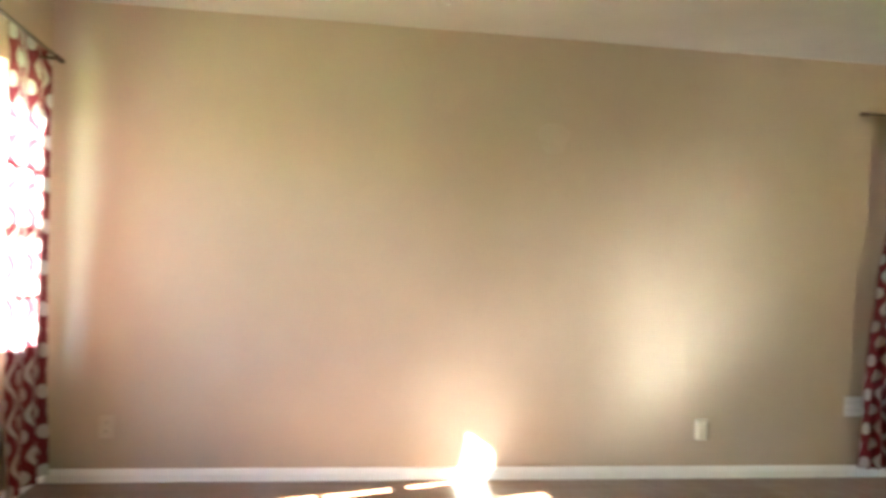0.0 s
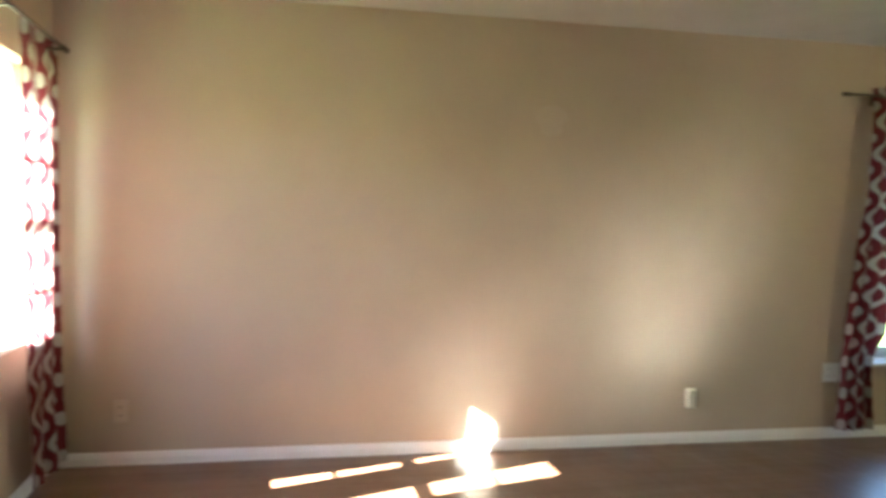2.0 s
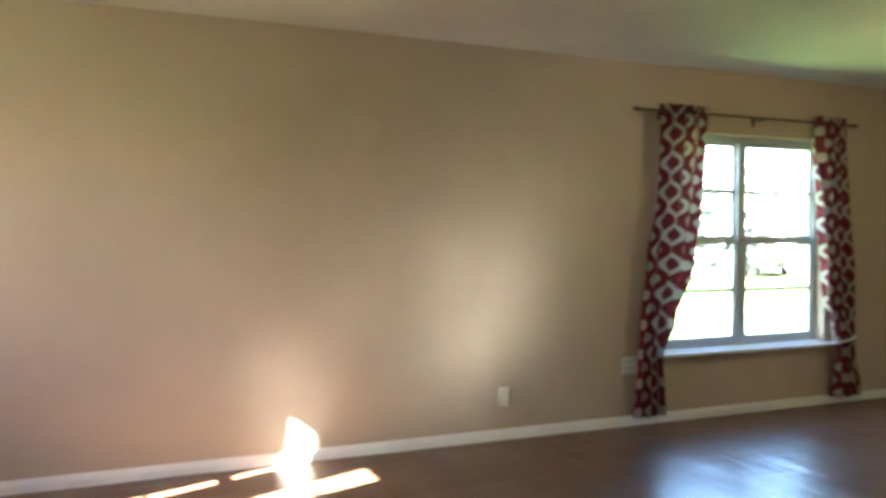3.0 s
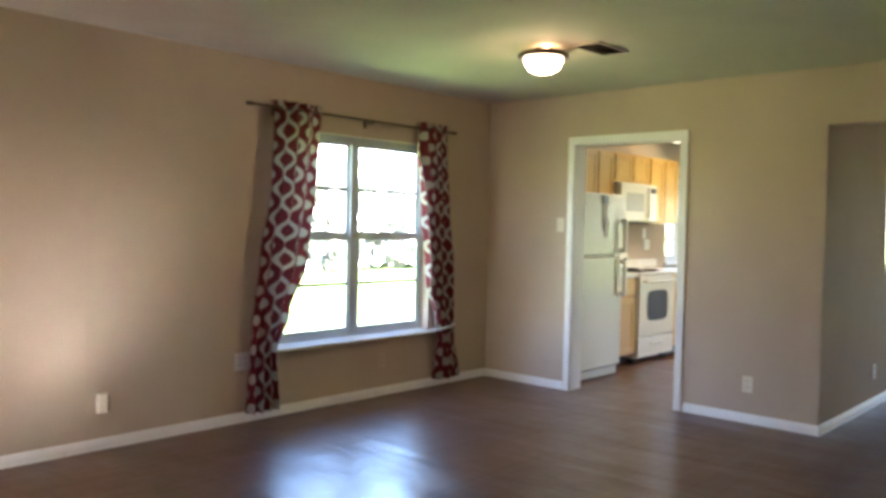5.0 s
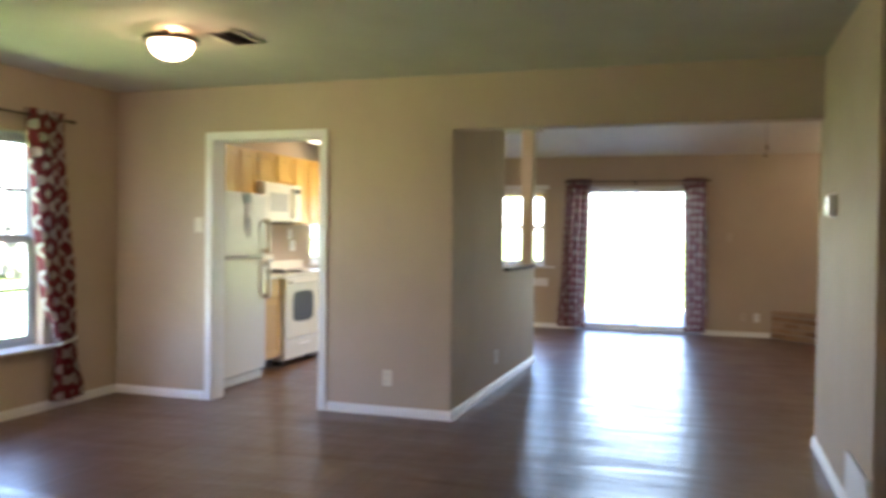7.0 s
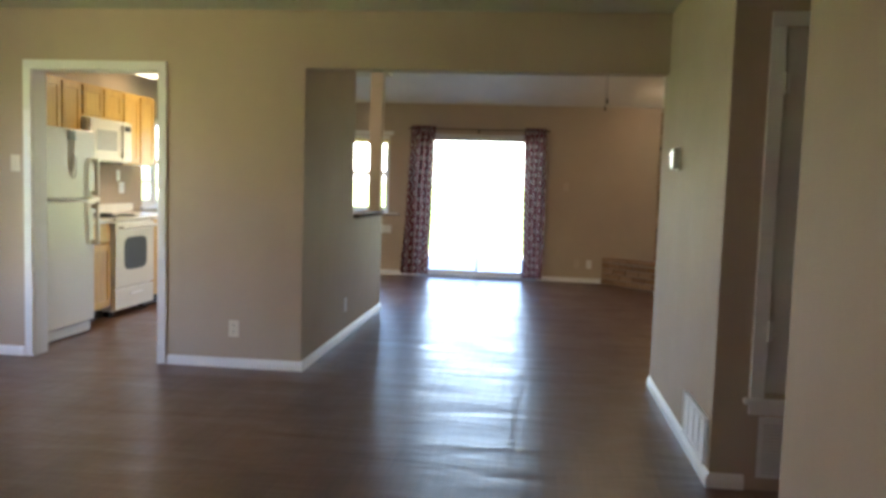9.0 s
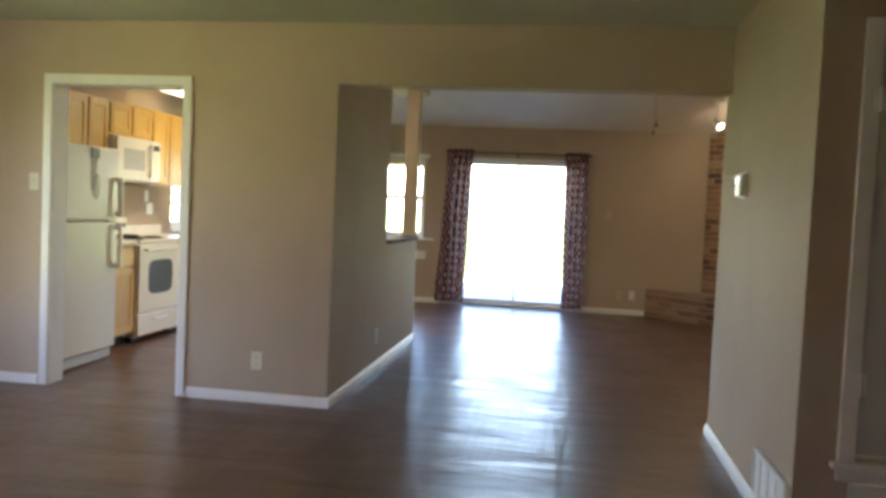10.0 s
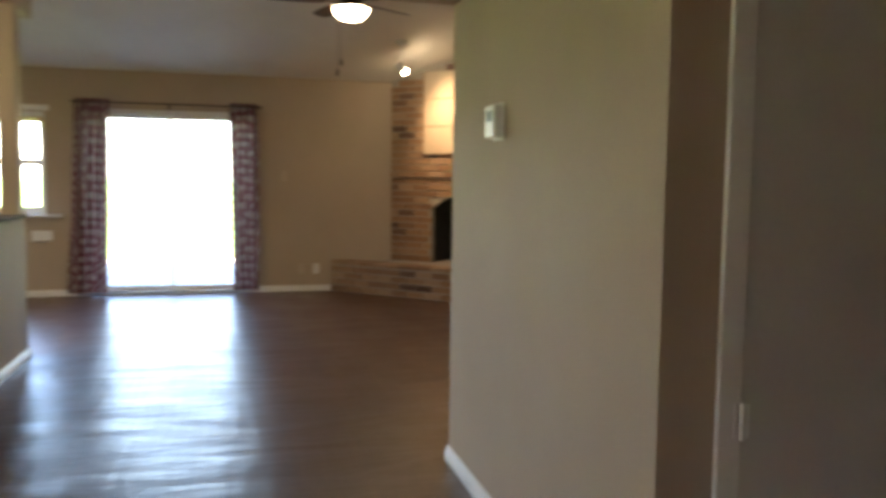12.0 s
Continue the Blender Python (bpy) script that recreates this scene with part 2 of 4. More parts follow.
def brick_material():
    m = material("fireplace_brick", (0.4, 0.25, 0.15), 0.85)
    rnd = node(m, "ShaderNodeObjectInfo")
    geo = node(m, "ShaderNodeNewGeometry")
    add = node(m, "ShaderNodeMath")
    add.operation = "ADD"
    link(m, rnd.outputs["Random"], add.inputs[0])
    link(m, geo.outputs["Random Per Island"], add.inputs[1])
    fr = node(m, "ShaderNodeMath")
    fr.operation = "FRACT"
    link(m, add.outputs[0], fr.inputs[0])
    ramp = node(m, "ShaderNodeValToRGB")
    e = ramp.color_ramp.elements
    e[0].position, e[0].color = 0.0, (0.10, 0.055, 0.04, 1)
    e[1].position, e[1].color = 1.0, (0.40, 0.27, 0.17, 1)
    for p, c in ((0.05, (0.12, 0.070, 0.05, 1)), (0.12, (0.24, 0.135, 0.075, 1)), (0.6, (0.33, 0.195, 0.105, 1))):
        x = e.new(p)
        x.color = c
    link(m, fr.outputs[0], ramp.inputs["Fac"])
    n1 = node(m, "ShaderNodeTexNoise", Scale=45.0, Detail=5.0)
    link(m, coords(m), n1.inputs["Vector"])
    mp = node(m, "ShaderNodeMapRange")
    mp.inputs["To Min"].default_value, mp.inputs["To Max"].default_value = 0.65, 1.3
    link(m, n1.outputs["Fac"], mp.inputs["Value"])
    mul = node(m, "ShaderNodeMix")
    mul.data_type, mul.blend_type = "RGBA", "MULTIPLY"
    mul.inputs["Factor"].default_value = 1.0
    link(m, ramp.outputs["Color"], mul.inputs["A"])
    link(m, mp.outputs["Result"], mul.inputs["B"])
    link(m, mul.outputs["Result"], bsdf(m).inputs["Base Color"])
    bp = node(m, "ShaderNodeBump", Strength=0.5, Distance=0.004)
    link(m, n1.outputs["Fac"], bp.inputs["Height"])
    link(m, bp.outputs["Normal"], bsdf(m).inputs["Normal"])
    return m


BRICK = brick_material()


def leaf_material(name, dark, light):
    m = material(name, dark, 0.7)
    geo = node(m, "ShaderNodeNewGeometry")
    ramp = node(m, "ShaderNodeValToRGB")
    ramp.color_ramp.elements[0].color, ramp.color_ramp.elements[1].color = (*dark, 1), (*light, 1)
    link(m, geo.outputs["Random Per Island"], ramp.inputs["Fac"])
    link(m, ramp.outputs["Color"], bsdf(m).inputs["Base Color"])
    return m


LEAF = leaf_material("tree_leaves", (0.09, 0.11, 0.06), (0.17, 0.18, 0.12))
DRY_BRUSH = leaf_material("dry_brush", (0.32, 0.32, 0.27), (0.44, 0.43, 0.37))


# ---- building helpers ----
def box(bm, x0, x1, y0, y1, z0, z1, bevel=0.0, m=None):
    made = bmesh.ops.create_cube(bm, size=1.0)["verts"]
    for v in made:
        v.co = Vector((x0 + (v.co.x + 0.5) * (x1 - x0), y0 + (v.co.y + 0.5) * (y1 - y0), z0 + (v.co.z + 0.5) * (z1 - z0)))
    if bevel:
        edges = list({e for v in made for e in v.link_edges})
        res = bmesh.ops.bevel(bm, geom=edges, offset=bevel, segments=2, profile=0.5, affect="EDGES")
        made = list({v for f in res["faces"] for v in f.verts} | {v for v in made if v.is_valid})
    if m is not None:
        bmesh.ops.transform(bm, matrix=m, verts=made)
    return made


def rod(bm, a, b, r, segs=12, r2=None):
    a, b = Vector(a), Vector(b)
    d = b - a
    made = bmesh.ops.create_cone(bm, cap_ends=True, segments=segs, radius1=r, radius2=r if r2 is None else r2, depth=d.length)["verts"]
    m = Matrix.Translation((a + b) / 2) @ d.to_track_quat("Z", "Y").to_matrix().to_4x4()
    bmesh.ops.transform(bm, matrix=m, verts=made)
    return made


def ball(bm, c, r, scale=(1, 1, 1), u=16, v=10):
    made = bmesh.ops.create_uvsphere(bm, u_segments=u, v_segments=v, radius=r)["verts"]
    bmesh.ops.transform(bm, matrix=Matrix.Translation(c) @ Matrix.Diagonal((*scale, 1)), verts=made)
    return made


def lathe(bm, profile, segs=32):
    """A surface turned about z from (radius, height) pairs."""
    rings = []
    for r, z in profile:
        rings.append([bm.verts.new((r * math.cos(2 * math.pi * i / segs), r * math.sin(2 * math.pi * i / segs), z)) for i in range(segs)] if r > 1e-5 else [bm.verts.new((0, 0, z))])
    for p, q in zip(rings, rings[1:]):
        for i in range(segs):
            j = (i + 1) % segs
            if len(p) == 1:
                bm.faces.new((p[0], q[j], q[i]))
            elif len(q) == 1:
                bm.faces.new((p[i], p[j], q[0]))
            else:
                bm.faces.new((p[i], p[j], q[j], q[i]))
    bmesh.ops.recalc_face_normals(bm, faces=bm.faces)


def part(name, bm, mat, parent=None, label="", smooth=False):
    me = bpy.data.meshes.new(name)
    if smooth:
        for f in bm.faces:
            f.smooth = True
    bm.to_mesh(me)
    bm.free()
    me.materials.append(mat)
    ob = new(name, me)
    if parent is not None:
        ob.parent = parent
    return tagged(ob, label)


def empty(name, m, label, category, group="", kind=""):
    ob = new(name)
    ob.empty_display_size = 0.1
    ob.matrix_world = m
    return tagged(ob, label, category, group, kind)


def boxes_part(name, list_of_boxes, mat, parent=None, bevel=0.0, label=""):
    bm = bmesh.new()
    for b in list_of_boxes:
        box(bm, *b, bevel=bevel)
    return part(name, bm, mat, parent, label)


def wall(name, axis, c0, c1, u0, u1, z0, z1, holes=(), mat=None, label="tan painted plaster wall"):
    """A wall between the planes axis = c0 and c1, with real openings (u0, u1, z0, z1)."""
    us = sorted({u0, u1, *(h[0] for h in holes), *(h[1] for h in holes)})
    zs = sorted({z0, z1, *(h[2] for h in holes), *(h[3] for h in holes)})
    us, zs = [u for u in us if u0 <= u <= u1], [z for z in zs if z0 <= z <= z1]

    def solid(i, j):
        if not (0 <= i < len(us) - 1 and 0 <= j < len(zs) - 1):
            return False
        u, z = (us[i] + us[i + 1]) / 2, (zs[j] + zs[j + 1]) / 2
        return not any(h[0] < u < h[1] and h[2] < z < h[3] for h in holes)

    bm = bmesh.new()
    verts = {}

    def vert(i, j, c):
        if (i, j, c) not in verts:
            verts[i, j, c] = bm.verts.new((c, us[i], zs[j]) if axis == "x" else (us[i], c, zs[j]))
        return verts[i, j, c]

    for i in range(len(us) - 1):
        for j in range(len(zs) - 1):
            if not solid(i, j):
                continue
            for c in (c0, c1):
                bm.faces.new((vert(i, j, c), vert(i + 1, j, c), vert(i + 1, j + 1, c), vert(i, j + 1, c)))
            for di, dj, (a, b) in ((-1, 0, ((0, 0), (0, 1))), (1, 0, ((1, 0), (1, 1))), (0, -1, ((0, 0), (1, 0))), (0, 1, ((0, 1), (1, 1)))):
                if not solid(i + di, j + dj):
                    p, q = (i + a[0], j + a[1]), (i + b[0], j + b[1])
                    bm.faces.new((vert(*p, c0), vert(*q, c0), vert(*q, c1), vert(*p, c1)))
    bmesh.ops.recalc_face_normals(bm, faces=bm.faces)
    return tagged(part(name, bm, mat or WALL), label, "wall", kind="structure")


def pane_part(x0, x1, y0, y1, z0, z1, parent, glass=None):
    """A sheet of glass; its room-side face carries the gloss."""
    ob = boxes_part("pane", [(x0, x1, y0, y1, z0, z1)], glass or GLASS, parent)
    ob.data.materials.append(CLEAR)
    for f in ob.data.polygons:
        f.material_index = 0 if f.normal.y < -0.5 else 1
    ob.visible_shadow = False
    return ob


# ---- the shell ----
H = 2.44
XW = -7.05
XE = 6.06
YP = -2.865
YR = -5.24
wall("wall_north_1", "y", 0.0, 0.14, XW - 0.14, 0.15, 0, H, [(-2.28, -0.76, 0.48, 2.00)])
wall("wall_north_2", "y", 0.0, 0.14, 0.15, 6.20, 0, 3.70, [(3.40, 4.30, 0.95, 1.98)])
wall("wall_west", "x", XW - 0.14, XW, -5.38, 0.0, 0, H, [(-1.00, -0.36, 0.75, 1.97), (-1.87, -1.22, 0.75, 1.97)])
wall("wall_middle", "x", 0.0, 0.15, -7.84, 0.0, 0, 3.70, [(-1.85, -0.90, 0, 2.04), (YR, YP, 0, 2.06)])
wall("wall_south_1", "y", YR - 0.14, YR, XW, -2.68, 0, H)
wall("wall_south_2", "y", YR - 0.14, YR, -1.70, 0.0, 0, H)
wall("wall_hall_east", "x", -1.70, -1.56, -8.40, YR - 0.14, 0, H, [(-6.12, -5.45, 0.43, 2.03), (-6.12, -5.45, 0.07, 0.34)])
wall("wall_hall_west", "x", -2.82, -2.68, -8.40, YR - 0.14, 0, H)
wall("wall_hall_south", "y", -8.54, -8.40, -2.82, -1.56, 0, H)
wall("wall_closet", "x", -0.90, -0.80, -8.40, YR - 0.14, 0, H)
wall("wall_partition", "y", YP, YP + 0.12, 0.15, 2.88, 0, 3.70, [(1.54, 2.74, 1.00, H)])
wall("wall_partition_head", "y", YP, YP + 0.12, 2.88, 3.27, H, 3.70)
wall("wall_soffit", "x", 3.17, 3.27, YP + 0.12, 0.0, H, 3.70)
wall("wall_east", "x", XE, XE + 0.14, -7.84, 0.0, 0, H, [(-4.555, -2.725, 0.0, 2.03), (-2.36, -1.34, 0.89, 1.98)])
wall("wall_living_south", "y", -7.84, -7.70, 0.15, XE, 0, 3.70)


def slab(name, x0, x1, y0, y1, z0, z1, mat, label, category):
    return tagged(boxes_part(name, [(x0, x1, y0, y1, z0, z1)], mat), label, category, kind="structure")


slab("ceiling_1", -7.23, -0.0, -8.54, 0.14, H, H + 0.12, SHADED_CEILING, "off-white textured plaster ceiling", "ceiling")
slab("ceiling_2", 0.15, 3.17, YP + 0.12, 0.0, H, H + 0.12, SHADED_CEILING, "white plaster ceiling over the kitchen", "ceiling")
bm = bmesh.new()
RIDGE_X, RIDGE_Z = 3.10, 3.42
k1 = (RIDGE_Z - H) / (RIDGE_X - 0.15)
k2 = (RIDGE_Z - H) / (XE - RIDGE_X)
pts = [(0.15, H), (RIDGE_X, RIDGE_Z), (6.32, H - 0.26 * k2)]
low = [[bm.verts.new((x, y, z)) for x, z in pts] for y in (-7.9, 0.2)]
top = [[bm.verts.new((x, y, z + 0.15)) for x, z in pts] for y in (-7.9, 0.2)]
for i in (0, 1):
    bm.faces.new((low[0][i], low[0][i + 1], low[1][i + 1], low[1][i]))
    bm.faces.new((top[0][i], top[0][i + 1], top[1][i + 1], top[1][i]))
    for k in (0, 1):
        bm.faces.new((low[k][i], low[k][i + 1], top[k][i + 1], top[k][i]))
for i in (0, 2):
    bm.faces.new((low[0][i], low[1][i], top[1][i], top[0][i]))
bmesh.ops.recalc_face_normals(bm, faces=bm.faces)
tagged(part("ceiling_3", bm, LIT_VAULT), "off-white vaulted plaster ceiling", "ceiling", kind="structure")

slab("floor", -7.23, 6.20, -8.54, 0.14, -0.10, 0.0, FLOOR, "dark red-brown wood-look vinyl floor", "floor")
bm = bmesh.new()
box(bm, -900, 900, -900, 900, -0.30, -0.12)
tagged(part("ground", bm, GRASS), "sunlit green lawn around the house", "lawn", kind="structure")


slab("pavement", 6.20, 10.6, -6.2, -1.4, -0.12, -0.03, CONCRETE, "pale concrete patio slab outside the sliding door", "patio")


# ---- baseboards ----
def baseboard(x0, y0, x1, y1, nx, ny):
    """A moulded skirting along a wall's foot; (nx, ny) points into the room."""
    prof = [(0.0, 0.0), (0.016, 0.0), (0.016, 0.040), (0.013, 0.046), (0.010, 0.058), (0.006, 0.065), (0.0, 0.067)]
    bm = bmesh.new()
    ends = [[bm.verts.new((x + nx * d, y + ny * d, z + 0.001)) for d, z in prof] for x, y in ((x0, y0), (x1, y1))]
    n = len(prof)
    for i in range(n):
        bm.faces.new((ends[0][i], ends[0][(i + 1) % n], ends[1][(i + 1) % n], ends[1][i]))
    bm.faces.new(ends[0])
    bm.faces.new(ends[1])
    bmesh.ops.recalc_face_normals(bm, faces=bm.faces)
    return tagged(part("baseboard", bm, TRIM), "white painted moulded baseboard", "baseboard", kind="structure")


baseboard(XW, 0, 0, 0, 0, -1)
baseboard(XW, -5.24, XW, -0.017, 1, 0)
baseboard(0, -0.90 + 0.062, 0, -0.017, -1, 0)
baseboard(0, YP - 0.016, 0, -1.85 - 0.062, -1, 0)
baseboard(0.0, YP, 2.896, YP, 0, -1)
baseboard(2.88, YP + 0.12, 2.88, YP, 1, 0)
baseboard(XW + 0.02, YR, -2.664, YR, 0, 1)
baseboard(-1.716, YR, 0.166, YR, 0, 1)
baseboard(-2.68, YR, -2.68, -8.38, 1, 0)
baseboard(-1.70, YR, -1.70, -5.39, -1, 0)
baseboard(-1.70, -6.18, -1.70, -8.38, -1, 0)
baseboard(0.15, YR, 0.15, -7.7, 1, 0)
baseboard(XE, -2.72, XE, -0.02, -1, 0)
baseboard(XE, -5.39, XE, -4.56, -1, 0)
baseboard(0.17, -7.70, 4.2, -7.70, 0, 1)


# ---- windows and doors in the shell ----
def turn(x, y, z, rz):
    """Pose of a thing on a wall: local x runs right along it, y goes into it, z up."""
    return pose(x, y, z, 0, 0, rz)


def window(name, m, w, h, halves, muntins, sill_w, label, mat, sill_out=0.05, fw=0.045, rail=0.03, bar=None, glass=None, bar_half=0.011):
    """A hung window in a plain recess: frame, sashes, bars, panes and a stool."""
    top = empty(name, m, label, "window", kind="structure")
    y0, y1 = 0.075, 0.125
    fr = [(-w / 2, -w / 2 + fw, y0, y1, 0, h), (w / 2 - fw, w / 2, y0, y1, 0, h), (-w / 2 + fw, w / 2 - fw, y0, y1, 0, fw), (-w / 2 + fw, w / 2 - fw, y0, y1, h - fw, h)]
    if halves == 2:
        fr.append((-0.04, 0.04, y0 - 0.005, y1, fw, h - fw))
    boxes_part("window_frame", fr, mat, top, 0.003)
    spans = [(-w / 2 + fw, w / 2 - fw)] if halves == 1 else [(-w / 2 + fw, -0.04), (0.04, w / 2 - fw)]
    mid = h * 0.505
    for a, b in spans:
        for lo, hi, d in ((fw, mid, 0.0), (mid, h - fw, 0.018)):
            s = 0.026
            ya, yb = y0 + 0.006 + d, y0 + 0.026 + d
            lo_rail = 0.035 if d else rail
            sash = boxes_part("sash", [(a, a + s, ya, yb, lo, hi), (b - s, b, ya, yb, lo, hi), (a + s, b - s, ya, yb, lo, lo + lo_rail), (a + s, b - s, ya, yb, hi - 0.03, hi)], mat, top, 0.002)
            ym = (ya + yb) / 2
            pane_part(a + s, b - s, ym - 0.002, ym + 0.002, lo + lo_rail, hi - 0.03, sash, glass)
            for k in range(muntins):
                z = lo + (hi - lo) * (k + 1) / (muntins + 1)
                boxes_part("muntin", [(a + s, b - s, ym - 0.012, ym + 0.007, z - bar_half, z + bar_half)], bar or mat, sash)
    part_bm = bmesh.new()
    box(part_bm, -sill_w / 2, sill_w / 2, -sill_out, -0.002, -0.028, -0.003, 0.005)
    box(part_bm, -w / 2 + 0.004, w / 2 - 0.004, -0.002, y0, -0.002, 0.004)
    part("window_sill", part_bm, TRIM, top)
    bm = bmesh.new()
    box(bm, -0.03, 0.03, y0 - 0.018, y0 + 0.005, mid - 0.004, mid + 0.012, 0.003)
    part("sash_lock", bm, BRASS, top)
    return top


window("window_1", turn(-1.52, 0, 0.48, 0), 1.52, 1.52, 2, 1, 1.66, "aluminium twin hung window with a white stool", ALUMINIUM, 0.06, bar=MUNTIN, glass=DIMMED_GLASS, bar_half=0.014)
window("window_2", turn(XW, -0.68, 0.75, 90), 0.64, 1.22, 1, 1, 0.78, "narrow white hung window, sunlit from outside", VINYL_WHITE, rail=0.065, fw=0.032, bar_half=0.004)
window("window_3", turn(XW, -1.545, 0.75, 90), 0.65, 1.22, 1, 1, 0.78, "narrow white hung window, sunlit from outside", VINYL_WHITE, rail=0.065, fw=0.032, bar_half=0.004)
nook = window("window_4", turn(XE, -1.85, 0.89, -90), 1.02, 1.09, 1, 0, 1.34, "white hung window of the breakfast nook", VINYL_WHITE, 0.09)
window("window_5", turn(3.85, 0, 0.95, 0), 0.90, 1.03, 2, 1, 1.0, "white hung window over the kitchen counter", VINYL_WHITE, glass=KITCHEN_GLASS)

boxes_part("head_casing", [(-0.56, 0.56, -0.016, -0.001, 1.095, 1.155)], TRIM, nook, 0.003)

# sliding glass door
sd = empty("door_1", turn(XE, -3.64, 0.0, -90), "white sliding glass patio door", "door", kind="structure")
w, h = 1.83, 2.03
boxes_part("door_frame", [(-w / 2, -w / 2 + 0.04, 0.03, 0.12, 0, h), (w / 2 - 0.04, w / 2, 0.03, 0.12, 0, h), (-w / 2 + 0.04, w / 2 - 0.04, 0.03, 0.12, h - 0.05, h)], VINYL_WHITE, sd, 0.003)
boxes_part("threshold", [(-w / 2 + 0.04, w / 2 - 0.04, 0.0, 0.13, 0.001, 0.028)], ALUMINIUM, sd, 0.004)
for a, b, y in ((-w / 2 + 0.04, 0.012, 0.085), (-0.012, w / 2 - 0.04, 0.05)):
    s = 0.024
    leaf = boxes_part("door_leaf", [(a, a + s, y, y + 0.03, 0.03, h - 0.05), (b - s, b, y, y + 0.03, 0.03, h - 0.05), (a + s, b - s, y, y + 0.03, 0.03, 0.09), (a + s, b - s, y, y + 0.03, h - 0.1, h - 0.05)], VINYL_WHITE, sd, 0.003)
    pane_part(a + s, b - s, y + 0.012, y + 0.018, 0.09, h - 0.1, leaf, DOOR_GLASS)
# cased kitchen opening
kd = empty("door_2", turn(0, -1.375, 0, -90), "white-painted cased opening into the kitchen", "doorway", kind="structure")
w, h, c = 0.95, 2.04, 0.060
boxes_part("door_jamb", [(-w / 2 + 0.0005, -w / 2 + 0.018, -0.004, 0.154, 0.001, h), (w / 2 - 0.018, w / 2 - 0.0005, -0.004, 0.154, 0.001, h), (-w / 2 + 0.018, w / 2 - 0.018, -0.004, 0.154, h - 0.018, h - 0.0005)], TRIM, kd, 0.002)
for y0, y1 in ((-0.018, -0.001), (0.151, 0.168)):
    bm = bmesh.new()
    box(bm, -w / 2 - c + 0.012, -w / 2 + 0.012, y0, y1, 0.001, h - 0.012, 0.004)
    box(bm, w / 2 - 0.012, w / 2 + c - 0.012, y0, y1, 0.001, h - 0.012, 0.004)
    box(bm, -w / 2 - c + 0.012, w / 2 + c - 0.012, y0, y1, h - 0.012, h + c - 0.012, 0.004)
    part("casing", bm, TRIM, kd)

# air-handler closet door above its return grille, on the hall's side wall
hd = empty("door_3", turn(-1.70, -5.785, 0, -90), "grey-white flush closet door in a white casing, shut", "door", kind="structure")
w, z0, z1 = 0.67, 0.43, 2.03
bm = bmesh.new()
box(bm, -w / 2 - 0.06, -w / 2 + 0.004, -0.018, -0.001, z0 - 0.01, z1, 0.004)
box(bm, w / 2 - 0.004, w / 2 + 0.06, -0.018, -0.001, z0 - 0.01, z1, 0.004)
box(bm, -w / 2 - 0.06, w / 2 + 0.06, -0.018, -0.001, z1, z1 + 0.062, 0.004)
part("casing", bm, TRIM, hd)
boxes_part("door_leaf", [(-w / 2 + 0.006, w / 2 - 0.006, 0.004, 0.038, z0 + 0.012, z1 - 0.004)], DOOR_PAINT, hd, 0.002)
for z in (0.72, 1.79):
    bm = bmesh.new()
    rod(bm, (-w / 2 + 0.004, -0.022, z - 0.045), (-w / 2 + 0.004, -0.022, z + 0.045), 0.007)
    box(bm, -w / 2 - 0.018, -w / 2 + 0.024, -0.021, -0.017, z - 0.042, z + 0.042)
    part("hinge", bm, TRIM, hd)
bm = bmesh.new()
box(bm, -w / 2 - 0.085, w / 2 + 0.085, -0.045, -0.001, z0 - 0.035, z0 - 0.012, 0.005)
box(bm, -w / 2 - 0.06, w / 2 + 0.06, -0.020, -0.001, z0 - 0.085, z0 - 0.036, 0.004)
part("window_stool", bm, TRIM, hd)
bm = bmesh.new()
rod(bm, (w / 2 - 0.06, 0.0, 1.0), (w / 2 - 0.06, -0.05, 1.0), 0.012)
ball(bm, (w / 2 - 0.06, -0.06, 1.0), 0.027)
part("door_knob", bm, BRASS, hd, smooth=True)


def grille(name, m, w, h, bars, label, mat=None, back=None):
    """A stamped air grille: frame, upright dividers and rows of slats."""
    mat = mat or TRIM
    top = empty(name, m, label, "vent")
    f = 0.022
    bm = bmesh.new()
    for b in ((-w / 2, -w / 2 + f, 0, h), (w / 2 - f, w / 2, 0, h), (-w / 2 + f, w / 2 - f, 0, f), (-w / 2 + f, w / 2 - f, h - f, h)):
        box(bm, b[0], b[1], -0.022, -0.0175, b[2], b[3], 0.0015)
    for k in range(1, bars):
        x = -w / 2 + w * k / bars
        box(bm, x - 0.006, x + 0.006, -0.021, -0.017, f, h - f)
    part("frame", bm, mat, top)
    boxes_part("backing", [(-w / 2 + 0.004, w / 2 - 0.004, -0.006, -0.001, 0.004, h - 0.004)], back or APPLIANCE_GREY, top)
    n = int((h - 2 * f) / 0.014)
    for k in range(n):
        z = f + 0.007 + k * (h - 2 * f) / n
        bm = bmesh.new()
        box(bm, -w / 2 + f, w / 2 - f, -0.0165, -0.0155, -0.0055, 0.0055, m=pose(0, 0, z, 0, 0, 0) @ Matrix.Translation((0, -0.016, 0)) @ Matrix.Rotation(radians(-18), 4, "X") @ Matrix.Translation((0, 0.016, 0)))
        part("slat", bm, mat, top)
    return top


grille("return_grille", turn(-1.70, -5.785, 0.064, -90), 0.70, 0.275, 6, "painted return-air grille under the closet door")
grille("wall_register", turn(-1.405, YR, 0.085, 180), 0.52, 0.215, 4, "white painted air register above the baseboard", back=TRIM)


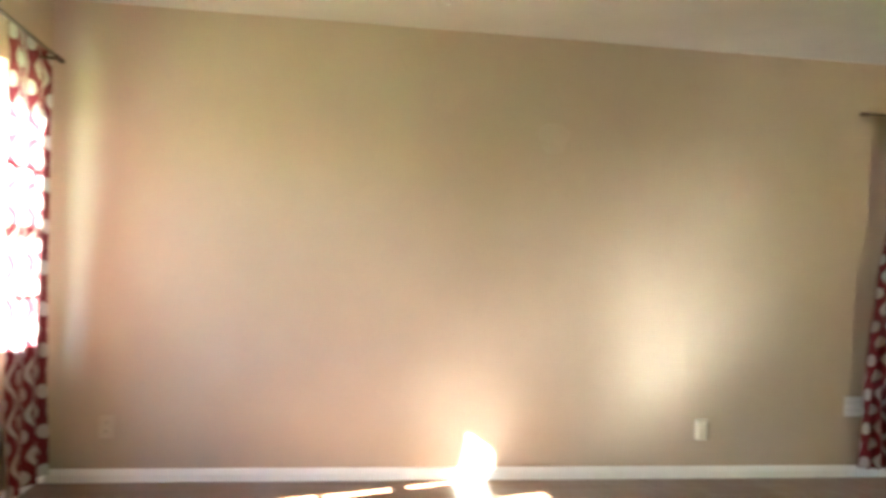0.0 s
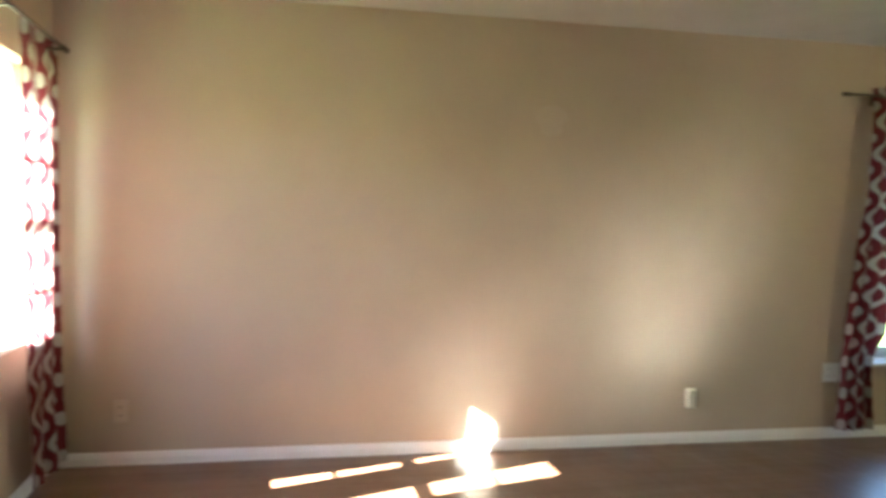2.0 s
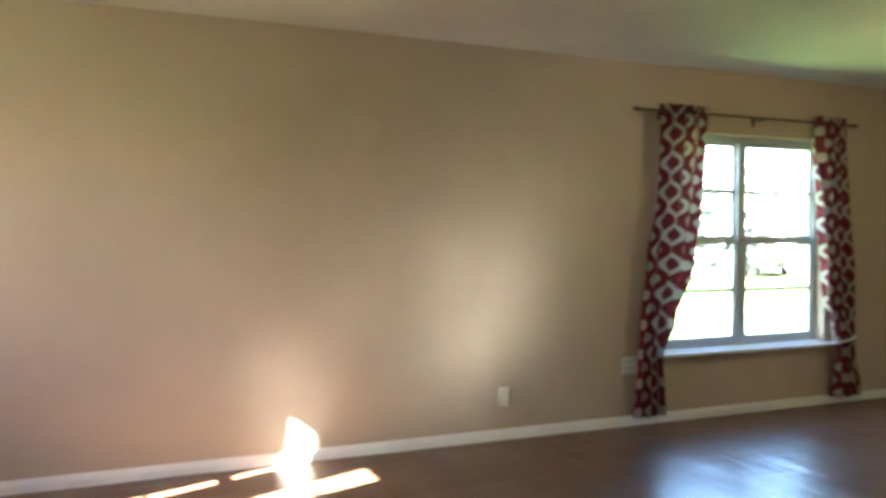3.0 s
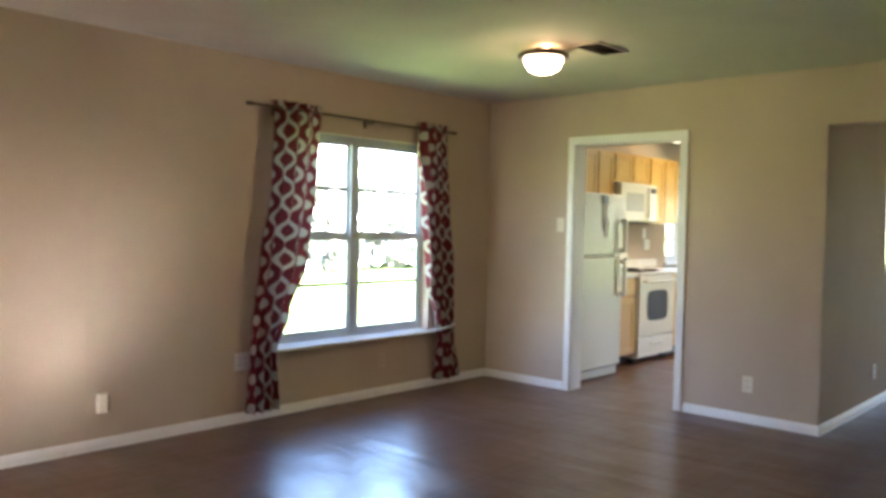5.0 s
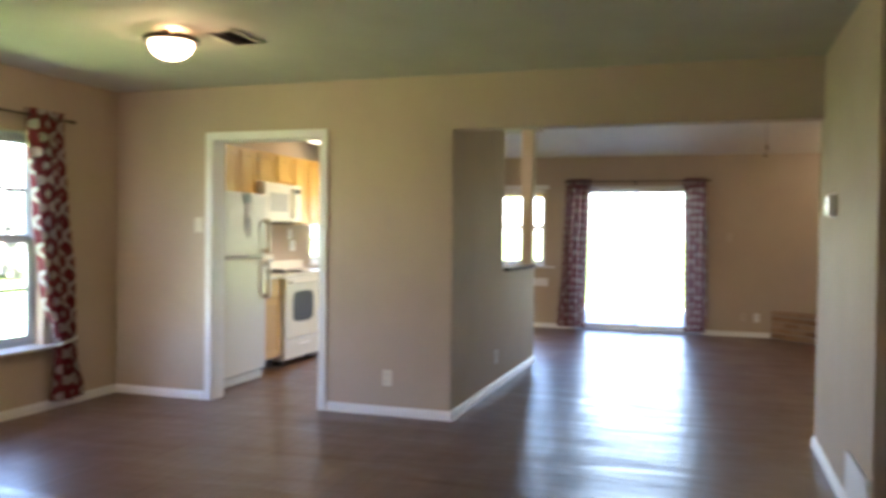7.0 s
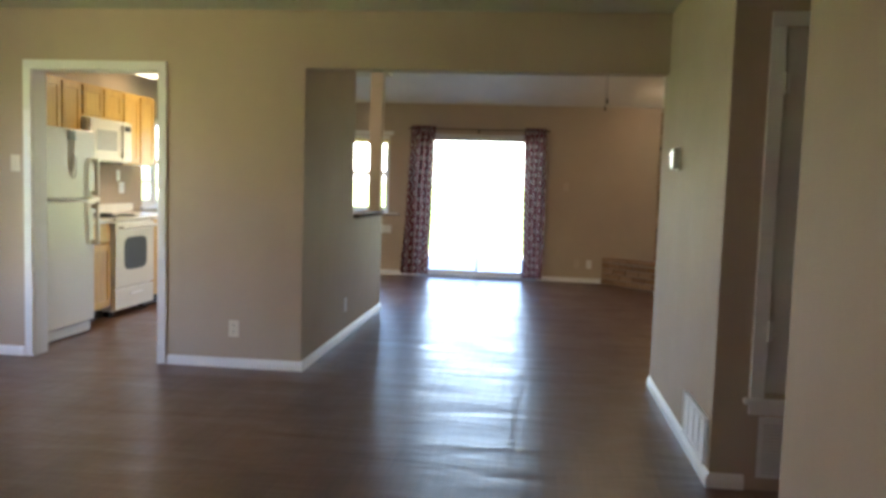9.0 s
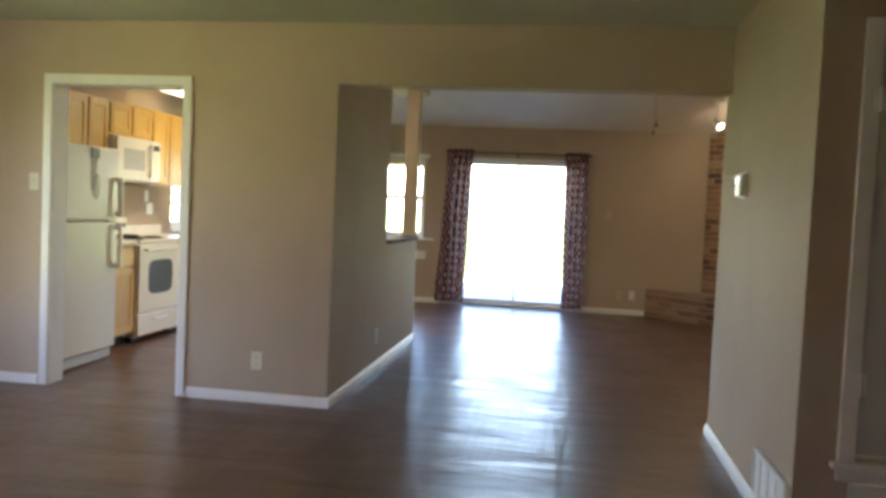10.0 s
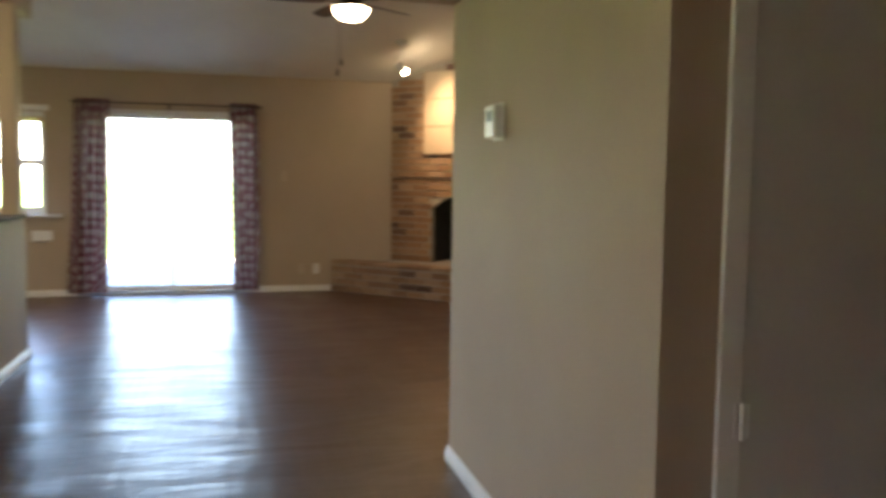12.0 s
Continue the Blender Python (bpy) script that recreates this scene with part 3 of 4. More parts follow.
# ---- curtains ----
def curtain(m, keys, folds, cloth, seed, label):
    """A gathered panel: keys are (height, left, right, fold depth) from the rod down."""
    rnd = random.Random(seed)
    cols, rows = folds * 10, 70
    bm = bmesh.new()
    uvl = bm.loops.layers.uv.new("UVMap")
    wob = [rnd.uniform(0.6, 1.35) for _ in range(folds + 1)]
    shift = [rnd.uniform(-0.25, 0.25) for _ in range(folds + 1)]
    ztop, zbot = keys[0][0], keys[-1][0]
    grid = []
    for j in range(rows + 1):
        z = ztop + (zbot - ztop) * j / rows
        for a, b in zip(keys, keys[1:]):
            if a[0] >= z >= b[0]:
                t = (a[0] - z) / (a[0] - b[0])
                t = t * t * (3 - 2 * t)
                xl, xr, amp = (a[i] + (b[i] - a[i]) * t for i in (1, 2, 3))
                break
        row = []
        for i in range(cols + 1):
            u = i / cols
            f = u * folds
            k = min(int(f), folds - 1)
            ph = f + shift[k] * math.sin(math.pi * (f - k)) + 0.12 * math.sin(z * 2.1 + seed)
            d = amp * wob[k] * math.sin(2 * math.pi * ph) + 0.25 * amp * math.sin(5 * ph + 3 * z + seed)
            x = xl + (xr - xl) * (u + 0.05 / folds * math.sin(4 * math.pi * ph))
            row.append((bm.verts.new((x, -0.09 + d, z)), u * cloth, z - 0.02 * math.sin(math.pi * u)))
        grid.append(row)
    for p, q in zip(grid, grid[1:]):
        for i in range(cols):
            four = (p[i], p[i + 1], q[i + 1], q[i])
            f = bm.faces.new([c[0] for c in four])
            f.smooth = True
            for lp, c in zip(f.loops, four):
                lp[uvl].uv = (c[1], c[2])
    ob = part("curtain", bm, CURTAIN)
    ob.matrix_world = m
    return tagged(ob, label, "curtain")


def curtain_rod(m, x0, x1, z, d, brackets, label):
    """A metal rod with end caps on wall brackets."""
    top = empty("curtain_rod", m, label, "curtain rod")
    bm = bmesh.new()
    rod(bm, (x0, -d, z), (x1, -d, z), 0.0085)
    part("pole", bm, BRONZE, top, smooth=False)
    for x, s in ((x0, -1), (x1, 1)):
        bm = bmesh.new()
        rod(bm, (x, -d, z), (x + s * 0.035, -d, z), 0.0125)
        ball(bm, (x + s * 0.04, -d, z), 0.013)
        part("finial", bm, BRONZE, top)
    for x in brackets:
        bm = bmesh.new()
        box(bm, x - 0.008, x + 0.008, -d - 0.008, -0.001, z - 0.018, z - 0.0095)
        box(bm, x - 0.012, x + 0.012, -0.006, -0.001, z - 0.05, z + 0.015)
        box(bm, x - 0.008, x + 0.008, -d - 0.016, -d - 0.0105, z - 0.018, z + 0.006)
        part("bracket", bm, BRONZE, top)
    return top


NORTH = turn(0, 0, 0, 0)
curtain_rod(NORTH, -2.56, -0.60, 2.115, 0.09, (-2.34, -1.50, -0.72), "thin dark bronze curtain rod over the twin window")
curtain(NORTH, [(2.165, -2.41, -1.99, 0.030), (2.05, -2.40, -2.00, 0.036), (1.6, -2.42, -2.04, 0.040), (1.1, -2.50, -2.10, 0.040), (0.70, -2.54, -2.24, 0.032), (0.48, -2.555, -2.34, 0.026), (0.07, -2.57, -2.31, 0.034)], 4, 0.58, 1,
        "burgundy and white ogee-print curtain gathered back to the wall")
curtain(NORTH, [(2.165, -1.00, -0.66, 0.026), (2.05, -0.99, -0.66, 0.032), (1.5, -0.92, -0.63, 0.042), (0.9, -0.86, -0.57, 0.042), (0.55, -0.75, -0.54, 0.024), (0.42, -0.73, -0.53, 0.024), (0.07, -0.75, -0.44, 0.036)], 4, 0.50, 2,
        "burgundy and white ogee-print curtain drawn aside, hem near the baseboard")

WEST = turn(XW, 0, 0, 90)
curtain_rod(turn(XW, 0, 0, 90), -2.30, -0.36, 2.05, 0.14, (-2.15, -1.20, -0.42), "thin dark bronze curtain rod over two narrow windows")
curtain(WEST, [(2.09, -0.86, -0.30, 0.012), (1.9, -0.83, -0.27, 0.010), (1.2, -0.79, -0.23, 0.011), (0.6, -0.74, -0.20, 0.015), (0.08, -0.62, -0.14, 0.026)], 3, 0.56, 3,
        "burgundy and white ogee-print curtain glowing in the sun beside the corner")
curtain(WEST, [(2.09, -2.06, -1.45, 0.012), (1.9, -2.03, -1.44, 0.010), (1.2, -1.95, -1.38, 0.010), (0.6, -1.89, -1.33, 0.013), (0.08, -1.85, -1.29, 0.020)], 3, 0.60, 4,
        "burgundy and white ogee-print curtain hanging between the narrow windows")

EAST = turn(XE, 0, 0, -90)
curtain_rod(EAST, 2.70, 4.56, 2.085, 0.12, (2.76, 3.62, 4.50), "dark curtain rod over the patio door")
curtain(EAST, [(2.125, 2.68, 3.03, 0.020), (1.9, 2.66, 3.01, 0.022), (1.0, 2.62, 2.99, 0.025), (0.04, 2.58, 2.98, 0.028)], 4, 0.60, 5,
        "burgundy and white ogee-print curtain beside the bright patio door")
curtain(EAST, [(2.125, 4.26, 4.56, 0.020), (1.9, 4.26, 4.57, 0.022), (1.0, 4.27, 4.57, 0.025), (0.04, 4.29, 4.57, 0.028)], 4, 0.52, 6,
        "burgundy and white ogee-print curtain beside the bright patio door")

bm = bmesh.new()
for i in range(20):
    a, b = 2 * math.pi * i / 20, 2 * math.pi * (i + 1) / 20
    rod(bm, (-0.645 + 0.108 * math.cos(a), -0.088 + 0.040 * math.sin(a), 0.50 + 0.02 * math.cos(a)), (-0.645 + 0.108 * math.cos(b), -0.088 + 0.040 * math.sin(b), 0.50 + 0.02 * math.cos(b)), 0.009, 6)
tagged(part("curtain_tie", bm, VINYL_WHITE), "pale cord tie round the gathered curtain", "curtain tie")

# rolled wooden blind at the head of the nook window
bl = empty("window_blind", turn(XE, -1.85, 1.0, -90), "brown wooden blind rolled up under the window head", "blind")
boxes_part("head_rail", [(-0.49, 0.49, 0.01, 0.05, 0.925, 0.975)], WHITE_PLASTIC, bl, 0.003)
boxes_part("stacked_slats", [(-0.485, 0.485, 0.012, 0.048, 0.86 + 0.009 * i, 0.867 + 0.009 * i) for i in range(7)], OAK, bl)


# ---- electrical plates ----
def outlet(m, mat, label, double=False):
    top = empty("wall_outlet", m, label, "outlet")
    w = 0.058 if double else 0.036
    bm = bmesh.new()
    box(bm, -w, w, -0.006, -0.001, -0.058, 0.058, 0.002)
    part("cover_plate", bm, mat, top)
    for x in ((-0.023, 0.023) if double else (0,)):
        for z in (-0.022, 0.022):
            bm = bmesh.new()
            box(bm, x - 0.016, x + 0.016, -0.0085, -0.0055, z - 0.014, z + 0.014, 0.003)
            sock = part("socket", bm, mat, top)
            boxes_part("slot", [(x - 0.008, x - 0.005, -0.0092, -0.0082, z - 0.004, z + 0.006), (x + 0.005, x + 0.008, -0.0092, -0.0082, z - 0.004, z + 0.006)], DARK_SLOT, sock)
    return top


def light_switch(m, mat, label):
    top = empty("light_switch", m, label, "switch")
    bm = bmesh.new()
    box(bm, -0.036, 0.036, -0.006, -0.001, -0.058, 0.058, 0.002)
    part("cover_plate", bm, mat, top)
    bm = bmesh.new()
    box(bm, -0.005, 0.005, -0.016, -0.0055, -0.004, 0.012, 0.002)
    part("toggle", bm, mat, top)
    return top


outlet(turn(-6.715, 0, 0.28, 0), TAN_PLASTIC, "tan-painted outlet low on the long wall")
outlet(turn(-2.555, 0, 0.41, 0), WHITE_PLASTIC, "white double outlet plate beside the curtain", True)
outlet(turn(-1.28, 0, 0.28, 0), TAN_PLASTIC, "tan-painted outlet under the twin window")
outlet(turn(0, -2.387, 0.275, -90), IVORY, "ivory outlet low on the wall beside the doorway")
outlet(turn(1.30, YP, 0.275, 0), WHITE_PLASTIC, "white outlet low on the partition wall")
outlet(turn(XE, -5.22, 0.262, -90), WHITE_PLASTIC, "white outlet near the brick hearth")
outlet(turn(XE, -5.05, 0.262, -90), TAN_PLASTIC, "tan cover plate near the brick hearth")
light_switch(turn(0, -0.785, 1.37, -90), IVORY, "ivory light switch beside the kitchen doorway")
light_switch(turn(XE, -4.86, 1.33, -90), TAN_PLASTIC, "tan light switch beside the patio door curtain")
outlet(turn(2.94, 0, 1.17, 0), WHITE_PLASTIC, "white double outlet over the kitchen counter", True)
light_switch(turn(2.87, 0, 1.30, 0), WHITE_PLASTIC, "white switch over the kitchen counter")

# plug-in unit on the long wall's outlet
pl = empty("plug_in_unit", turn(-3.505, 0, 0.275, 0), "ivory plug-in box sitting in a wall outlet", "plug")
bm = bmesh.new()
box(bm, -0.036, 0.036, -0.006, -0.001, -0.058, 0.058, 0.002)
part("cover_plate", bm, IVORY, pl)
bm = bmesh.new()
box(bm, -0.036, 0.018, -0.045, -0.0065, -0.055, 0.055, 0.006)
part("housing", bm, IVORY, pl)
# Dark block stands in for the shadow on the box's right.
bm = bmesh.new()
box(bm, 0.0185, 0.034, -0.032, -0.0065, -0.05, 0.045, 0.004)
part("shadow_side", bm, mottled("side_shadow_brown", (0.16, 0.12, 0.08), (0.2, 0.15, 0.1), 0.5), pl)

# thermostat
th = empty("thermostat", turn(-0.50, YR, 1.505, 180), "white wall thermostat with a small display", "thermostat")
bm = bmesh.new()
box(bm, -0.062, 0.062, -0.008, -0.001, -0.068, 0.068, 0.002)
part("back_plate", bm, WHITE_PLASTIC, th)
bm = bmesh.new()
box(bm, -0.056, 0.056, -0.040, -0.0085, -0.06, 0.06, 0.006)
part("housing", bm, WHITE_PLASTIC, th)
boxes_part("display", [(-0.038, 0.038, -0.0415, -0.0395, 0.0, 0.04)], material("display_grey", (0.25, 0.28, 0.26), 0.2), th)

# drywall seam and a patched spot on the long wall
bm = bmesh.new()
box(bm, -3.592, -3.572, -0.0022, -0.0004, 0.07, 2.435)
box(bm, -3.5855, -3.5785, -0.0034, -0.0021, 0.07, 1.16)
tagged(part("wall_seam", bm, WALL), "painted-over drywall seam on the tan wall", "seam", kind="structure")

bm = bmesh.new()
ring = [(0.085 * (1 + 0.18 * math.sin(3 * a) + 0.1 * math.sin(7 * a)) * math.cos(a) - 4.42, 0.10 * (1 + 0.15 * math.cos(2 * a)) * math.sin(a) + 1.88) for a in (2 * math.pi * i / 28 for i in range(28))]
fa = [bm.verts.new((x, -0.0012, z)) for x, z in ring]
fb = [bm.verts.new((x, 0.0, z)) for x, z in ring]
bm.faces.new(fa)
for i in range(28):
    bm.faces.new((fa[i], fa[(i + 1) % 28], fb[(i + 1) % 28], fb[i]))
bmesh.ops.recalc_face_normals(bm, faces=bm.faces)
tagged(part("wall_patch", bm, mottled("patched_paint", (0.475, 0.39, 0.298), (0.525, 0.435, 0.34), 0.7, 9, 120, 0.2, 0.001)), "pale filled spot on the tan wall", "wall patch", kind="structure")

# small white box under the nook window
wb = empty("wall_box", turn(XE, -2.315, 0.60, -90), "small white box on the wall under the window", "wall box")
bm = bmesh.new()
box(bm, -0.10, 0.10, -0.06, -0.001, 0.0, 0.11, 0.006)
part("housing", bm, WHITE_PLASTIC, wb)
bm = bmesh.new()
box(bm, -0.09, 0.09, -0.066, -0.0605, 0.01, 0.07, 0.002)
part("cover", bm, WHITE_PLASTIC, wb)

# ---- ceiling fixtures ----
cl = empty("ceiling_lamp", pose(-1.57, -1.69, H), "lit frosted bowl ceiling lamp with a bronze rim", "ceiling lamp")
bm = bmesh.new()
lathe(bm, [(0.0, -0.001), (0.05, -0.001), (0.05, -0.006), (0.012, -0.012), (0.012, -0.036), (0.0, -0.036)], 24)
part("canopy", bm, BRONZE, cl, smooth=False)
bm = bmesh.new()
lathe(bm, [(0.012, -0.032), (0.145, -0.037), (0.154, -0.045), (0.154, -0.058), (0.146, -0.066), (0.116, -0.068), (0.012, -0.042)], 40)
part("rim", bm, BRONZE, cl, smooth=True)
bm = bmesh.new()
lathe(bm, [(0.115, -0.067), (0.114, -0.082), (0.104, -0.112), (0.080, -0.138), (0.045, -0.154), (0.0, -0.160)], 40)
part("bowl", bm, BOWL_GLOW, cl, "glowing frosted glass bowl", True)
bm = bmesh.new()
ball(bm, (0, 0, -0.165), 0.009)
part("finial", bm, BRONZE, cl)
glow = new("ceiling_lamp_light", bpy.data.lights.new("ceiling_lamp_light", "POINT"))
glow.data.energy, glow.data.color, glow.data.shadow_soft_size = 0.05, (1.0, 0.62, 0.28), 0.012
glow.location = (-1.595, -1.72, H - 0.020)

cv = empty("ceiling_vent", pose(-1.37, -1.965, H, 0, 0, 0), "dark metal supply vent in the ceiling", "vent")
boxes_part("frame", [(-0.17, 0.17, -0.095, -0.075, -0.012, -0.001), (-0.17, 0.17, 0.075, 0.095, -0.012, -0.001), (-0.17, -0.15, -0.075, 0.075, -0.012, -0.001), (0.15, 0.17, -0.075, 0.075, -0.012, -0.001)], SHADED_CEILING, cv, 0.002)
boxes_part("backing", [(-0.15, 0.15, -0.075, 0.075, -0.003, -0.001)], DARK_SLOT, cv)
for k in range(7):
    bm = bmesh.new()
    box(bm, -0.15, 0.15, -0.008, 0.008, -0.0006, 0.0006, m=pose(0, -0.063 + 0.021 * k, -0.010, 40 if k < 4 else -40))
    part("slat", bm, BRONZE, cv)

# ceiling fan hung from the ridge
fan = empty("ceiling_fan", pose(3.10, -5.20, 2.535), "dark ceiling fan with a lit frosted bowl", "ceiling fan")
bm = bmesh.new()
rod(bm, (0, 0, 0.30), (0, 0, 0.87), 0.012)
lathe(bm, [(0.0, 0.88), (0.06, 0.88), (0.065, 0.845), (0.02, 0.805), (0.0, 0.805)], 24)
part("downrod", bm, BRONZE, fan)
bm = bmesh.new()
lathe(bm, [(0.0, 0.31), (0.05, 0.305), (0.12, 0.27), (0.13, 0.22), (0.11, 0.17), (0.075, 0.15), (0.07, 0.12), (0.0, 0.12)], 32)
part("motor", bm, BRONZE, fan, smooth=True)
DARK_WOOD = wood_material("dark_walnut", (0.035, 0.018, 0.01), (0.09, 0.05, 0.03), 0.35, 0)
for k in range(5):
    a = 2 * math.pi * k / 5 + 0.3
    bm = bmesh.new()
    vs = [(0.20, -0.05), (0.30, -0.065), (0.55, -0.07), (0.64, -0.055), (0.66, 0.0), (0.64, 0.055), (0.55, 0.07), (0.30, 0.065), (0.20, 0.05)]
    lo = [bm.verts.new((x, y, 0.0)) for x, y in vs]
    hi = [bm.verts.new((x, y, 0.007)) for x, y in vs]
    bm.faces.new(lo)
    bm.faces.new(hi)
    for i in range(len(vs)):
        j = (i + 1) % len(vs)
        bm.faces.new((lo[i], lo[j], hi[j], hi[i]))
    bmesh.ops.recalc_face_normals(bm, faces=bm.faces)
    blade = part("blade", bm, DARK_WOOD, fan)
    blade.matrix_local = pose(0, 0, 0.15, 0, 0, math.degrees(a)) @ pose(0, 0, 0, 11)
    bm = bmesh.new()
    box(bm, 0.09, 0.26, -0.018, 0.018, -0.006, -0.001, 0.002)
    part("blade_iron", bm, BRONZE, blade)
bm = bmesh.new()
lathe(bm, [(0.0, 0.125), (0.13, 0.12), (0.14, 0.105), (0.137, 0.098)], 32)
part("light_pan", bm, BRONZE, fan, smooth=True)
bm = bmesh.new()
lathe(bm, [(0.136, 0.10), (0.134, 0.075), (0.115, 0.04), (0.08, 0.012), (0.03, 0.001), (0.0, 0.0)], 36)
part("bowl", bm, FAN_GLOW, fan, "glowing frosted glass bowl", True)
for x, l in ((0.12, 0.36), (-0.11, 0.31)):
    bm = bmesh.new()
    rod(bm, (x, 0.09, 0.12), (x, 0.09, -l), 0.0013, 6)
    rod(bm, (x, 0.09, -l - 0.05), (x, 0.09, -l), 0.012, 8, 0.006)
    part("pull_chain", bm, BRONZE, fan)

# small spot aimed at the fireplace
SPOT = Vector((5.12, -6.02, 2.45))
SPOT_CEIL = RIDGE_Z - (SPOT.x - RIDGE_X) * k2
sl = empty("spot_lamp", pose(SPOT.x, SPOT.y, SPOT_CEIL), "small lit spot lamp on the sloped ceiling", "spot lamp")
drop = SPOT.z - SPOT_CEIL
bm = bmesh.new()
rod(bm, (0, 0, -0.03), (0, 0, 0.01), 0.06, 20)
part("canopy", bm, WHITE_PLASTIC, sl)
bm = bmesh.new()
rod(bm, (0, 0, drop + 0.06), (0, 0, -0.03), 0.008)
part("stem", bm, WHITE_PLASTIC, sl)
aim = Vector((0.12, -0.75, -0.65)).normalized()
bm = bmesh.new()
c0 = Vector((0, 0, drop + 0.03))
rod(bm, c0 - aim * 0.05, c0 + aim * 0.05, 0.03, 18, 0.047)
part("shade", bm, WHITE_PLASTIC, sl)
bm = bmesh.new()
ball(bm, c0 + aim * 0.052, 0.036, (1, 1, 1))
part("bulb", bm, SPOT_GLOW, sl, "glowing warm bulb", True)
lamp = new("spot_light", bpy.data.lights.new("spot_light", "SPOT"))
lamp.data.energy, lamp.data.color, lamp.data.spot_size, lamp.data.spot_blend, lamp.data.shadow_soft_size = 1.6, (1.0, 0.66, 0.34), radians(112), 1.0, 0.04
lamp.matrix_world = look(SPOT + Vector((0, 0, 0.03)) + aim * 0.10, SPOT + aim * 2)

def box_light(x, y, w, d, glow_mat, label):
    """A shallow ceiling fixture: white housing, end caps and a glowing diffuser."""
    top = empty("kitchen_fixture", pose(x, y, H), label, "ceiling lamp")
    bm = bmesh.new()
    box(bm, -w / 2 - 0.02, w / 2 + 0.02, -d / 2 - 0.02, d / 2 + 0.02, -0.025, -0.001, 0.004)
    part("housing", bm, WHITE_PLASTIC, top)
    bm = bmesh.new()
    box(bm, -w / 2, w / 2, -d / 2, d / 2, -0.085, -0.026, 0.015)
    part("diffuser", bm, glow_mat, top, "glowing white diffuser")
    for s in (-1, 1):
        bm = bmesh.new()
        box(bm, s * (w / 2 + 0.008) - 0.007, s * (w / 2 + 0.008) + 0.007, -d / 2 - 0.006, d / 2 + 0.006, -0.088, -0.0255, 0.003)
        part("end_cap", bm, WHITE_PLASTIC, top)
    return top


# The long one is an unseen lamp, added to brighten the kitchen.
box_light(2.56, -1.62, 0.30, 1.20, TUBE_GLOW, "unseen white ceiling fixture added to light the kitchen")
box_light(2.86, -0.36, 0.52, 0.26, DIM_GLOW, "short lit ceiling fixture near the kitchen window")


# ---- kitchen ----
fr = empty("refrigerator", pose(0.652, -0.05, 0), "almond top-freezer refrigerator with a clipped paper", "refrigerator")
bm = bmesh.new()
box(bm, -0.342, 0.342, -0.68, -0.02, 0.03, 1.655, 0.008)
part("body", bm, APPLIANCE, fr)
for n_, z0, z1 in (("freezer_door", 1.105, 1.66), ("fridge_door", 0.10, 1.092)):
    bm = bmesh.new()
    box(bm, -0.345, 0.345, -0.752, -0.684, z0, z1, 0.014)
    d = part(n_, bm, APPLIANCE, fr)
    za, zb = (z0 + 0.03, z0 + 0.33) if n_ == "freezer_door" else (z1 - 0.36, z1 - 0.03)
    bm = bmesh.new()
    box(bm, 0.294, 0.328, -0.812, -0.786, za, zb, 0.008)
    box(bm, 0.298, 0.324, -0.79, -0.7525, za, za + 0.035, 0.004)
    box(bm, 0.298, 0.324, -0.79, -0.7525, zb - 0.035, zb, 0.004)
    part("handle", bm, APPLIANCE, d)
bm = bmesh.new()
box(bm, -0.332, 0.332, -0.72, -0.685, 0.012, 0.085, 0.004)
for k in range(5):
    box(bm, -0.31, 0.31, -0.7225, -0.7195, 0.022 + 0.012 * k, 0.027 + 0.012 * k)
part("kick_grille", bm, APPLIANCE, fr)
for x in (-0.31, 0.31):
    bm = bmesh.new()
    rod(bm, (x, -0.62, 0.0), (x, -0.62, 0.035), 0.022)
    part("foot", bm, DARK_SLOT, fr)
# papers and a small lanyard hung on the freezer door
pp = empty("hanging_paper", pose(0.66, -0.803, 1.37), "folded paper with a cord clipped to the freezer door", "paper")
boxes_part("clip", [(-0.05, 0.05, -0.0115, -0.001, 0.20, 0.275)], PAPER, pp, 0.003)
boxes_part("sheet", [(-0.038, 0.03, -0.004, -0.001, -0.04, 0.195)], mottled("printed_paper", (0.42, 0.44, 0.40), (0.6, 0.6, 0.55), 0.8, 20), pp)
bm = bmesh.new()
for i in range(16):
    a, b = 2 * math.pi * i / 16, 2 * math.pi * (i + 1) / 16
    rod(bm, (0.035 * math.cos(a) + 0.02, -0.007, -0.01 + 0.09 * math.sin(a)), (0.035 * math.cos(b) + 0.02, -0.007, -0.01 + 0.09 * math.sin(b)), 0.0025, 6)
part("cord", bm, APPLIANCE_GREY, pp)


